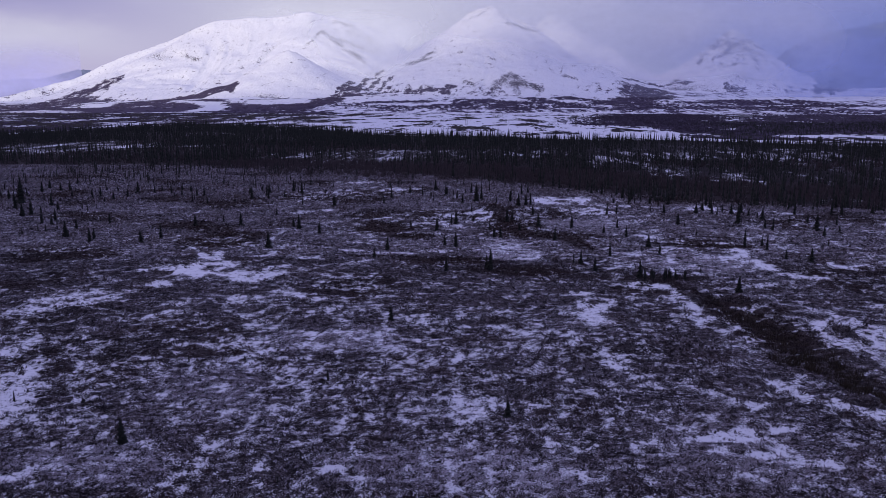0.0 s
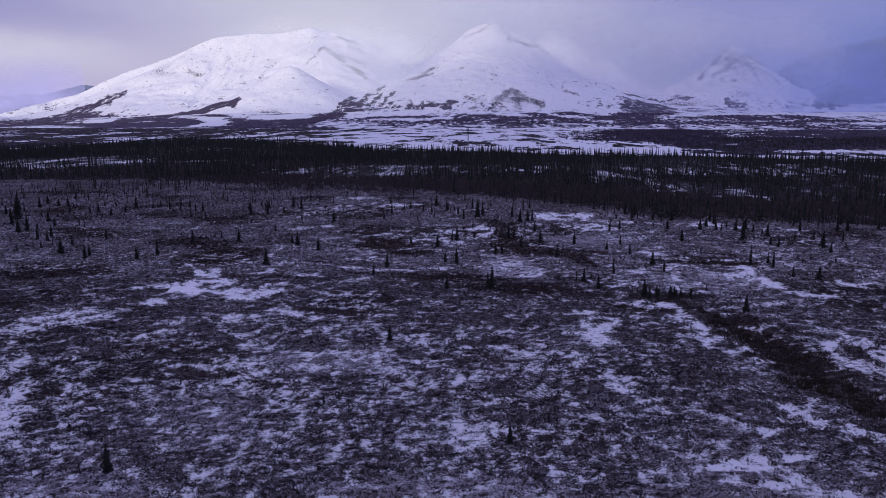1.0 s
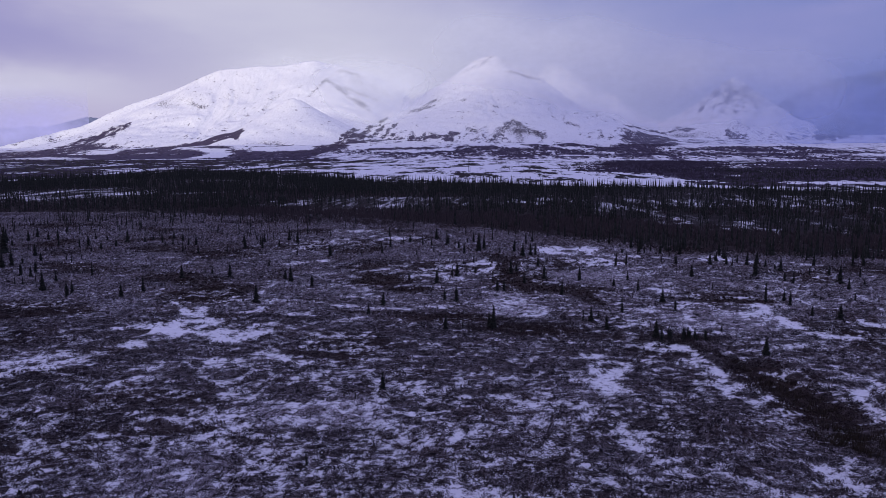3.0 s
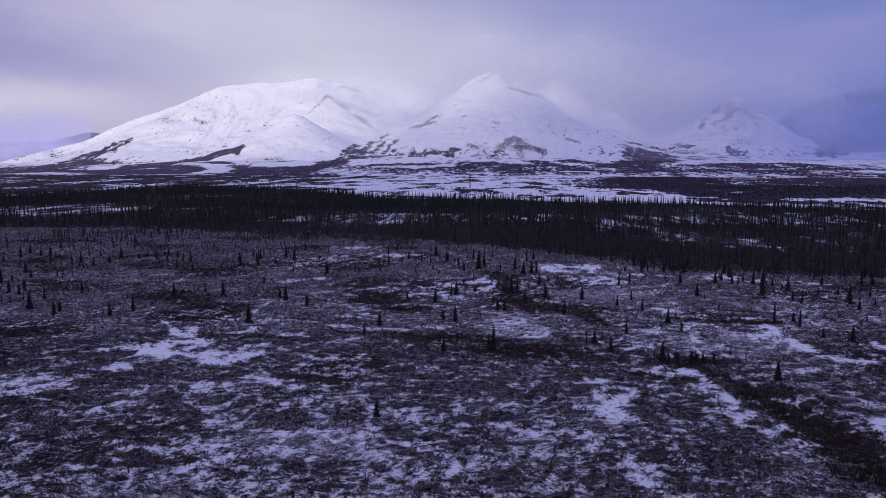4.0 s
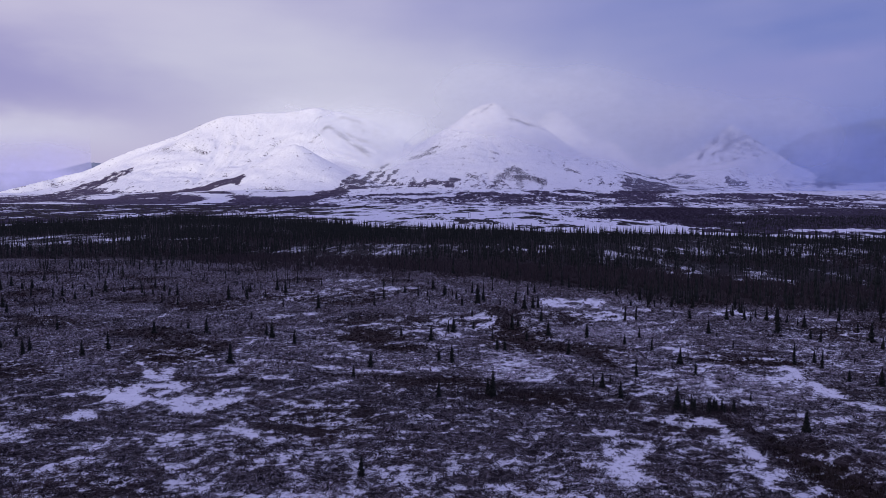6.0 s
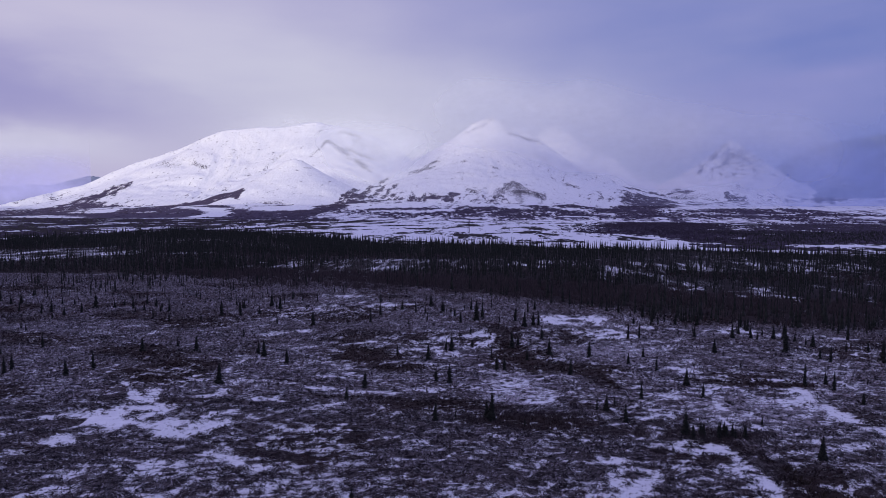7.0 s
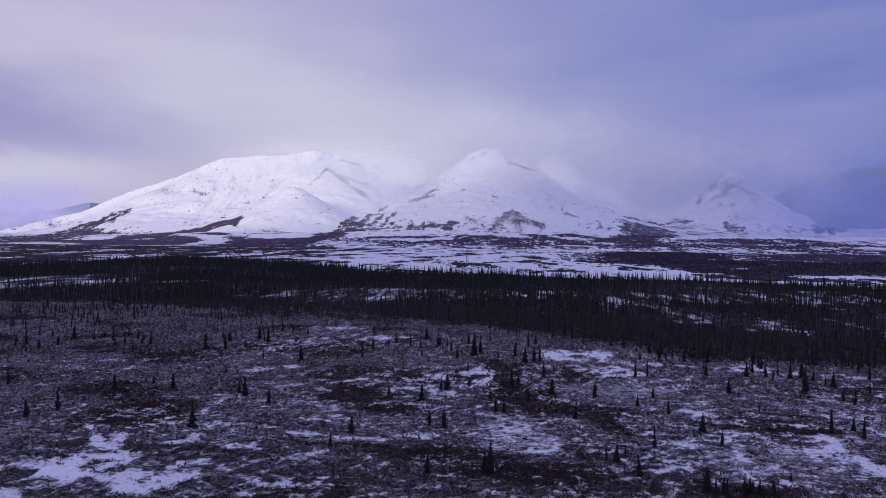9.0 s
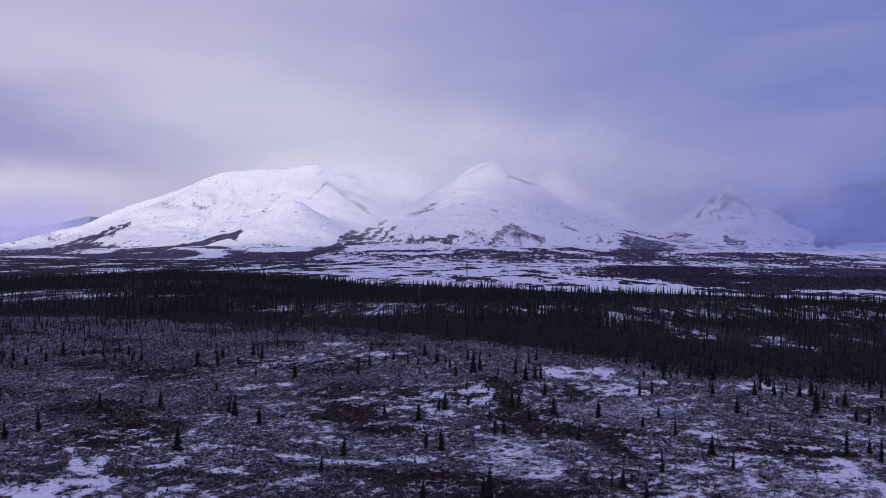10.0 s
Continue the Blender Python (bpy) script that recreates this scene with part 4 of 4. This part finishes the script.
# ---- stuff: many alike pieces joined into one mesh ----
def scatter(name, shapes, x, y, z, tall, wide, rng, mat, label, category, bare=None):
    """Copies of small shapes (corners, triangles) at the places given, as one object; bare: how free of rime each copy is."""
    pick = rng.integers(0, len(shapes), len(x))
    turn = rng.uniform(0, 2 * np.pi, len(x))
    all_co, all_tri, all_bare, base = [], [], [], 0
    for k, (co, tri) in enumerate(shapes):
        at = np.nonzero(pick == k)[0]
        if not len(at):
            continue
        c, s = np.cos(turn[at])[:, None], np.sin(turn[at])[:, None]
        w, t = wide[at][:, None], tall[at][:, None]
        px = (co[None, :, 0] * c - co[None, :, 1] * s) * w + x[at][:, None]
        py = (co[None, :, 0] * s + co[None, :, 1] * c) * w + y[at][:, None]
        pz = co[None, :, 2] * t + z[at][:, None]
        all_co.append(np.stack([px, py, pz], -1).reshape(-1, 3))
        all_tri.append((tri[None] + base + (np.arange(len(at)) * len(co))[:, None, None]).reshape(-1, 3))
        base += len(at) * len(co)
        if bare is not None:
            all_bare.append(np.repeat(bare[at], len(co)))
    me = mesh_of(name, np.concatenate(all_co), np.concatenate(all_tri), mat)
    if bare is not None:
        me.attributes.new("bare", "FLOAT", "POINT").data.foreach_set("value", np.concatenate(all_bare).astype(np.float32))
    ob = new(name, me)
    return tagged(ob, label, category, kind="stuff")


def far_spruce(rng, tiers, spread):
    """A simple spire: a few ragged skirts, one above another."""
    co, tri = [], []
    for i in range(tiers):
        k = i / tiers
        z0, z1 = 0.04 + 0.9 * k, min(1.0, 0.04 + 0.9 * k + 0.36)
        r = spread * (1 - k) ** 0.8
        n = len(co)
        for j in range(6):
            a = 2 * math.pi * (j + rng.uniform(-0.3, 0.3)) / 6
            q = r * rng.uniform(0.55, 1.2)
            co.append((q * math.cos(a), q * math.sin(a), z0 - rng.uniform(0, 0.05)))
        co.append((rng.uniform(-0.01, 0.01), rng.uniform(-0.01, 0.01), z1))
        tri += [(n + j, n + (j + 1) % 6, n + 6) for j in range(6)]
    return np.array(co), np.array(tri)


wood_rng = np.random.default_rng(7)
FAR_SPRUCES = [far_spruce(random.Random(i), 3 + i % 2, s) for i, s in enumerate((0.10, 0.13, 0.115, 0.15, 0.09))]


def wood_density(x, y):
    """Trees per square metre."""
    d = forest_depth(x, y)
    n = fbm(x / 60, y / 50, 21, 3)
    p = np.where((d > 0) & (d < 1), 0.07, 0.0) * (0.55 + 0.9 * (1 - smooth(0.42, 0.62, n)))
    p = p * (1 + (0.5 + 0.5 * smooth(40, 90, x)) * open_stands(x, y)) * (1 - 0.75 * strip(x, y, BRUSH_ZONE, 24))
    p = np.maximum(p, 0.12 * strip(x, y, BANK, 4.5))
    p = p * np.where((x > -230) & (x < -60), 1.25, 1.0)
    p = p * (1 - 0.6 * (1 - smooth(0.0, 0.10, d)) * (1 - smooth(0, 50, x)))
    return p + 0.12 * wood_isles(x, y) * np.where(d > 1.02, 1, 0)


def random_places(rng, x0, x1, y0, y1, most, density):
    count = int((x1 - x0) * (y1 - y0) * most)
    x, y = rng.uniform(x0, x1, count), rng.uniform(y0, y1, count)
    ok = rng.random(count) * most < density(x, y)
    return x[ok], y[ok]


def in_view_fan(x, y):
    """The fan of country that the flight looks over, with a margin."""
    return np.abs(x + 0.03 * y) < 0.66 * y + 25


wx, wy = random_places(wood_rng, -620, 640, 195, 1150, 0.15, lambda x, y: wood_density(x, y) * in_view_fan(x, y))
wx, wy = np.append(wx, far_edge[:, 0]), np.append(wy, far_edge[:, 1])
wtall = 2.2 + 6.3 * wood_rng.random(len(wx)) ** 1.9
wtall = wtall * (1 - 0.22 * open_stands(wx, wy)) * (1 - 0.45 * smooth(1.0, 1.05, forest_depth(wx, wy)))
wtall[-len(far_edge):] = far_edge[:, 2]
scatter("spruce_forest", FAR_SPRUCES, wx, wy, land_height(wx, wy) - 0.1, wtall, wtall * wood_rng.uniform(0.5, 0.9, len(wx)) * (1 - 0.42 * open_stands(wx, wy)), wood_rng, needle_mat,
        "dense dark spruce forest across the snowy plain", "forest")


# ---- low bushes ----
def bush(rng, twigs, lean, thick):
    """A mound of bare twigs one metre high and about as wide: slim blades that fan out from the root."""
    co, tri = [], []
    for _ in range(twigs):
        a, r = rng.uniform(0, 2 * math.pi), 0.30 * math.sqrt(rng.random())
        x, y = r * math.cos(a), r * math.sin(a)
        up = rng.uniform(0.25, 1.0)
        out = lean * math.sqrt(max(0.0, 1.05 - up * up)) * rng.uniform(0.5, 1.0)
        b, c, w = a + rng.uniform(-0.8, 0.8), rng.uniform(0, math.pi), thick * rng.uniform(0.5, 1.3)
        n = len(co)
        co += [(x - w * math.cos(c), y - w * math.sin(c), -0.08), (x + w * math.cos(c), y + w * math.sin(c), -0.08),
               (x + out * math.cos(b), y + out * math.sin(b), up)]
        tri.append((n, n + 1, n + 2))
    return np.array(co), np.array(tri)


bush_rng = np.random.default_rng(12)
ALDERS = [bush(random.Random(60 + i), 19, 0.6, 0.055) for i in range(6)]


def mound(rng, side, twigs, rings=((1.0, -0.08), (0.82, 0.42), (0.48, 0.78))):
    """A round low shrub one metre high and one in radius: a ragged dome with twigs standing out of it."""
    co, tri = [], []
    for r, z in rings:
        for j in range(side):
            a = 2 * math.pi * (j + rng.uniform(-0.3, 0.3)) / side
            q = r * rng.uniform(0.68, 1.22)
            co.append((q * math.cos(a), q * math.sin(a), z * (1 if z < 0 else rng.uniform(0.7, 1.25))))
    co.append((rng.uniform(-0.15, 0.15), rng.uniform(-0.15, 0.15), rng.uniform(0.8, 1.05)))
    for i in range(len(rings) - 1):
        for j in range(side):
            p, q = i * side + j, i * side + (j + 1) % side
            tri += [(p, q, q + side), (p, q + side, p + side)]
    last = (len(rings) - 1) * side
    tri += [(last + j, last + (j + 1) % side, last + side) for j in range(side)]
    for _ in range(twigs):
        a, r = rng.uniform(0, 2 * math.pi), math.sqrt(rng.random()) * 0.9
        x, y, z = r * math.cos(a), r * math.sin(a), 0.85 * (1 - r * r) + 0.05
        w, c, out = 0.05, rng.uniform(0, math.pi), rng.uniform(0.1, 0.4)
        n = len(co)
        co += [(x - w * math.cos(c), y - w * math.sin(c), z - 0.1), (x + w * math.cos(c), y + w * math.sin(c), z - 0.1),
               (x + out * math.cos(a), y + out * math.sin(a), z + rng.uniform(0.25, 0.7))]
        tri.append((n, n + 1, n + 2))
    return np.array(co), np.array(tri)


def twig_clump(rng, twigs, thick):
    """A low patch of bare twigs, one metre high and one in radius: slim blades that lean every way."""
    co, tri = [], []
    for _ in range(twigs):
        a, r = rng.uniform(0, 2 * math.pi), 0.95 * math.sqrt(rng.random())
        x, y = r * math.cos(a), r * math.sin(a)
        b, c, w = rng.uniform(0, 2 * math.pi), rng.uniform(0, math.pi), thick * rng.uniform(0.6, 1.5)
        out, up = rng.uniform(0.15, 0.75), rng.uniform(0.35, 1.1) * (1.1 - 0.5 * r * r)
        n = len(co)
        co += [(x - w * math.cos(c), y - w * math.sin(c), -0.1), (x + w * math.cos(c), y + w * math.sin(c), -0.1 + rng.uniform(0, 0.3)),
               (x + out * math.cos(b), y + out * math.sin(b), up)]
        tri.append((n, n + 1, n + 2))
    return np.array(co), np.array(tri)


CLOSE_TWIGS = [twig_clump(random.Random(200 + i), 15, 0.13) for i in range(10)]
FAR_TWIGS = [twig_clump(random.Random(230 + i), 8, 0.20) for i in range(10)]
TUFTS = [bush(random.Random(120 + i), 7, 0.8, 0.07) for i in range(6)]


def shrub_band(y0, y1, cell, shapes, thin, mat, lift=1.0):
    """Shrubs at uneven steps over a band of the plain, wherever the snow leaves room for them."""
    gx, gy = np.meshgrid(np.arange(-0.70 * y1 - 25, 0.64 * y1 + 25, cell), np.arange(y0, y1, cell))
    x = (gx + bush_rng.uniform(-0.48, 0.48, gx.shape) * cell).reshape(-1)
    y = (gy + bush_rng.uniform(-0.48, 0.48, gx.shape) * cell).reshape(-1)
    ok = in_view_fan(x, y)
    x, y = x[ok], y[ok]
    v = snow_value(x, y)
    ok = (bush_rng.random(len(x)) < thin * (1 - smooth(-0.16, 0.28, v))) & (forest_depth(x, y) < 0.02) & (strip(x, y, CREEK[3:], 3.4) < 0.5)
    x, y, v = x[ok], y[ok], v[ok]
    size, hump = bush_rng.random(len(x)), np.clip(1.15 - 1.3 * tussock_gap(x, y), 0, 1)
    wide = cell * (0.52 + 0.55 * size ** 2.0) * (1.12 - 0.45 * smooth(-0.4, 0.25, v))
    tall = (0.09 + 0.18 * bush_rng.random(len(x)) ** 1.6 + 0.20 * (bush_rng.random(len(x)) > 0.96)) * (0.55 + 1.1 * hump) * lift
    scatter("tundra_shrubs", shapes, x, y, land_height(x, y) + 0.08 + 0.22 * hump, tall, wide, bush_rng, mat,
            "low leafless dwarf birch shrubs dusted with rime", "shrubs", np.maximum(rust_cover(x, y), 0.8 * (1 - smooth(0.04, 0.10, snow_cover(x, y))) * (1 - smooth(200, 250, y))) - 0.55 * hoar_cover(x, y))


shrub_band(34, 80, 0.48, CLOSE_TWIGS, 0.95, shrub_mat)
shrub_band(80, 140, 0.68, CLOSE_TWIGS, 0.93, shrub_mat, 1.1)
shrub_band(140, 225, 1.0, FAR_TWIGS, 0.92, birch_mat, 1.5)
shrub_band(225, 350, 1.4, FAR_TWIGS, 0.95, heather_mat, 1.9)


# dry stalks that stand out of the thin snow
sx, sy = random_places(bush_rng, -150, 140, 36, 170, 1.6, lambda x, y: 1.6 * (1 - smooth(95, 175, y)) * in_view_fan(x, y) * smooth(-0.2, 0.1, snow_value(x, y)) * (1 - 0.8 * smooth(0.55, 0.8, snow_value(x, y))))
stall = bush_rng.uniform(0.12, 0.34, len(sx))
scatter("dry_stalks", TUFTS, sx, sy, land_height(sx, sy) + 0.03, stall, stall * bush_rng.uniform(0.8, 1.6, len(sx)), bush_rng, shrub_mat, "dry brown stalks poking through thin snow", "grass")


def thicket_density(x, y):
    d = forest_depth(x, y)
    p = 1.0 * spot(x, y, 34, 124, 6, 2.5) + 0.4 * spot(x, y, 22, 122, 6, 3) + 0.7 * spot(x, y, 8, 131, 10, 4)
    p = np.maximum(p, 0.05 * ((d > 0.0) & (d < 0.6)) * (1 - open_stands(x, y)))
    p = np.maximum(p, 0.32 * strip(x, y, BRUSH_ZONE, 24))
    return p * in_view_fan(x, y)


hx, hy = random_places(bush_rng, 100, 420, 720, 1560, 0.05, lambda x, y: 0.05 * np.maximum(strip(x, y, HEATH, 80), strip(x, y, [(225, 960), (222, 740)], 28)))
htall = bush_rng.uniform(1.2, 3.4, len(hx))
scatter("alder_thicket", ALDERS, hx, hy, land_height(hx, hy), htall, htall * 1.3, bush_rng, heath_mat, "dark leafless brush on the far snow flats", "shrubs")
cx, cy = random_places(bush_rng, 25, 75, 40, 112, 1.8, lambda x, y: 1.8 * strip(x, y, CREEK[3:], 3.5) + 0.8 * strip(x, y, CREEK[1:4], 2.2) + 0.7 * strip(x, y, CREEK[:2], 0.9))
ctall = bush_rng.uniform(0.6, 1.25, len(cx))
scatter("alder_thicket", ALDERS, cx, cy, land_height(cx, cy), ctall, ctall * 1.2, bush_rng, creek_mat, "dark leafless alder thicket along the creek", "shrubs")
tx, ty = random_places(bush_rng, -380, 340, 45, 560, 1.1, thicket_density)
ttall = bush_rng.uniform(0.7, 1.3, len(tx)) * np.where(ty > 205, 1.9, 1.0)
scatter("alder_thicket", ALDERS, tx, ty, land_height(tx, ty), ttall, ttall * 1.2, bush_rng, alder_mat, "brown leafless alder thicket at the wood's edge", "shrubs")


# ---- brush on the far flats and on the foot of the mountains ----
CLUMPS = [mound(random.Random(140 + i), 5, 3, ((1.0, -0.1), (0.6, 0.7))) for i in range(7)]
fx, fy = random_places(bush_rng, -1000, 900, 560, 1560, 0.05, lambda x, y: (0.006 + 0.018 * smooth(-100, 150, x)) * in_view_fan(x, y) * (forest_depth(x, y) > 1.02) * (1 - smooth(0.1, 0.75, snow_cover(x, y))) * np.clip(900 / y, 0.5, 1.2))
ftall = bush_rng.uniform(0.5, 1.7, len(fx))
scatter("flats_brush", CLUMPS, fx, fy, land_height(fx, fy), ftall, ftall * bush_rng.uniform(1.0, 2.4, len(fx)), bush_rng, heath_mat, "low dark brush on the snow flats", "shrubs")
ax, ay = random_places(bush_rng, -1700, 1100, 1570, 3000, 0.012, lambda x, y: (0.0006 + 0.0036 * smooth(-700, -300, x)) * in_view_fan(x, y) * smooth(0.42, 0.75, apron_brush(x, y, 0 * x)))
atall = bush_rng.uniform(1.2, 3.6, len(ax))
scatter("slope_brush", CLUMPS, ax, ay, apron_height(ax, ay) - 0.2, atall, atall * bush_rng.uniform(1.2, 2.4, len(ax)), bush_rng, heath_mat, "dark brush scattered over the lower snowy slopes", "shrubs")


# ---- low cloud and tinted haze sheets before the peaks ----
def make_cloud_material(name, tint):
    m, n, link, b = material(name, 1.0)
    nt = m.node_tree
    soft = noise_node(n, link, 0.0035, 5, 0.5, (1.0, 1.0, 1.6))
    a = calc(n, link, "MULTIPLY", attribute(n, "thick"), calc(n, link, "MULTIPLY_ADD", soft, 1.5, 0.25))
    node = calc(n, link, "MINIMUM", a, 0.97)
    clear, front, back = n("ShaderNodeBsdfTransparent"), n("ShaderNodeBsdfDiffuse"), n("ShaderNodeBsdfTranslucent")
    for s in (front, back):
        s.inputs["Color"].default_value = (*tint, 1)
    halves, mix = n("ShaderNodeMixShader"), n("ShaderNodeMixShader")
    halves.inputs[0].default_value = 0.5
    link(front.outputs[0], halves.inputs[1])
    link(back.outputs[0], halves.inputs[2])
    link(node, mix.inputs[0])
    link(clear.outputs[0], mix.inputs[1])
    link(halves.outputs[0], mix.inputs[2])
    link(mix.outputs[0], nt.nodes["Material Output"].inputs["Surface"])
    return m


cloud_mat = make_cloud_material("cloud_veil", (0.92, 0.95, 0.99))
# blue light scattered by far air is put into these two tints
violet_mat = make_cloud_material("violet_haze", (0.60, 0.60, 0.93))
haze_mat = make_cloud_material("blue_distance_haze", (0.47, 0.58, 0.93))


def cloud_veil(name, label, dist, x0, x1, z0, z1, banks, mat=cloud_mat):
    """One sheet standing in for thin cloud and haze, billowing a little in plan."""
    xs, zs = np.linspace(x0, x1, 90), np.linspace(z0, z1, 50)
    x, z = np.meshgrid(xs, zs)
    y = dist + 60 * (fbm(x / 500, z / 300, 501, 3) - 0.5)
    i = np.arange(x.size).reshape(x.shape)
    quads = np.stack([i[:-1, :-1], i[:-1, 1:], i[1:, 1:], i[1:, :-1]], -1).reshape(-1, 4)
    me = mesh_of(name, np.stack([x, y, z], -1).reshape(-1, 3), quads, mat)
    me.polygons.foreach_set("use_smooth", np.ones(len(me.polygons), bool))
    wx, wz = x + 160 * (fbm(x / 300, z / 200, 511, 3) - 0.5), z + 110 * (fbm(x / 300, z / 200, 521, 3) - 0.5)
    thick = 0
    for cx, cz, rx, rz, amount in banks:
        thick = 1 - (1 - thick) * (1 - amount * np.exp(-((wx - cx) / rx) ** 2 - ((wz - cz) / rz) ** 2))
    me.attributes.new("thick", "FLOAT", "POINT").data.foreach_set("value", np.asarray(thick, np.float32).reshape(-1))
    return tagged(new(name, me), label, "cloud", kind="structure")


# first two banks are added to lighten the shaded flanks of cone and saddle
cloud_veil("cloud_bank", "thin grey cloud drifting round the snowy summits", 2960, -1900, 2700, -20, 900,
           [(-560, 230, 260, 110, 0.20), (-420, 230, 160, 100, 0.45), (60, 300, 290, 160, 0.36), (60, 390, 170, 80, 0.40), (310, 360, 140, 75, 0.8), (370, 310, 200, 130, 0.85), (760, 250, 230, 150, 0.92),
            (1030, 320, 190, 90, 0.45), (1040, 130, 280, 90, 0.2), (1190, 270, 130, 110, 0.5)])
cloud_veil("cloud_bank", "blue-tinted sheet of distance haze over the shaded peaks", 3060, 500, 2700, -20, 900,
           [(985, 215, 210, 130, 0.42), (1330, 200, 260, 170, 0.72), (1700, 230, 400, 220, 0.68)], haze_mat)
cloud_veil("cloud_bank", "bright cloud over the saddle between the two highest peaks", 3700, -1500, 400, 60, 800,
           [(-430, 300, 170, 110, 0.75), (-600, 360, 200, 90, 0.30), (-930, 430, 200, 50, 0.25)])

cloud_veil("cloud_bank", "violet-tinted haze sheet before the distant low range", 4060, -3050, -2080, 10, 420, [(-2400, 120, 460, 150, 0.80)], violet_mat)


# ---- power line across the snow flats ----
pole_mat = make_foliage_material("weathered_pole", (0.03, 0.026, 0.024), (0.06, 0.05, 0.045))


def rod(name, parent, a, b, r):
    """A slim round bar from a to b."""
    bm = bmesh.new()
    a, b = Vector(a), Vector(b)
    bmesh.ops.create_cone(bm, cap_ends=True, segments=8, radius1=r, radius2=r * 0.8, depth=(b - a).length,
                          matrix=Matrix.Translation((a + b) / 2) @ (b - a).to_track_quat("Z", "Y").to_matrix().to_4x4())
    me = bpy.data.meshes.new(name)
    bm.to_mesh(me)
    bm.free()
    me.materials.append(pole_mat)
    return part(name, me, parent)


def pylon(x, y, tall, turn):
    ob = new("power_pylon")
    for side in (-1.6, 1.6):
        rod("post", ob, (side, 0, -0.3), (side, 0, tall), 0.28)
    rod("crossarm", ob, (-3.6, 0, tall * 0.86), (3.6, 0, tall * 0.86), 0.22)
    rod("brace", ob, (-1.6, 0, tall * 0.5), (1.6, 0, tall * 0.8), 0.14)
    rod("brace", ob, (1.6, 0, tall * 0.5), (-1.6, 0, tall * 0.8), 0.14)
    ob.matrix_basis = pose(x, y, 0, 0, 0, turn)
    return tagged(ob, "wooden two-post power pylon on the snow flats", "pylon", "power line pylons")


pylon(-11, 915, 15, 62)
pylon(115, 885, 12, 62)


# ---- the frozen pond ----
def pond(cx, cy, rx, ry, turn):
    """A level sheet of snowed-over ice with a ragged shore."""
    ring = 150
    co, faces = [(cx, cy, 0.0)], []
    for k, grow in ((1, 0.5), (2, 0.85), (3, 1.0)):
        for j in range(ring):
            a = 2 * math.pi * j / ring
            wob = 1 + (0.7 * (float(fbm(math.cos(a) * 2.2 + 5, math.sin(a) * 2.2, 601, 5, 0.65)) - 0.5) if k > 1 else 0)
            u, v = rx * grow * wob * math.cos(a), ry * grow * wob * math.sin(a)
            c, s = math.cos(radians(turn)), math.sin(radians(turn))
            co.append((cx + u * c - v * s, cy + u * s + v * c, -0.12 if k == 3 else 0.0))
    co = np.array(co)
    tri = [(0, 1 + j, 1 + (j + 1) % ring) for j in range(ring)]
    for k in range(2):
        for j in range(ring):
            p, q = 1 + k * ring + j, 1 + k * ring + (j + 1) % ring
            tri += [(p, p + ring, q + ring), (p, q + ring, q)]
    co[:, 2] += float(land_height(np.array([cx]), np.array([cy]))[0]) + 0.15
    ob = new("frozen_pond", mesh_of("frozen_pond", co, np.array(tri), ice_mat))
    return tagged(ob, "small frozen pond covered with smooth snow", "pond", kind="structure")


def make_ice_material():
    m, n, link, b = material("snowed_ice", 0.7)
    crust, dots = noise_node(n, link, 0.5, 5, 0.6), noise_node(n, link, 1.6, 4, 0.6)
    white = blend(n, link, rise(n, link, crust, 0.3, 0.7), (0.70, 0.70, 0.75), SNOW)
    link(blend(n, link, rise(n, link, dots, 0.64, 0.68), white, (0.05, 0.04, 0.04)), b.inputs["Base Color"])
    bump(n, link, b, crust, 0.5, 0.06)
    return m


ice_mat = make_ice_material()
pond(-53, 128.5, 5.0, 6.2, 0)
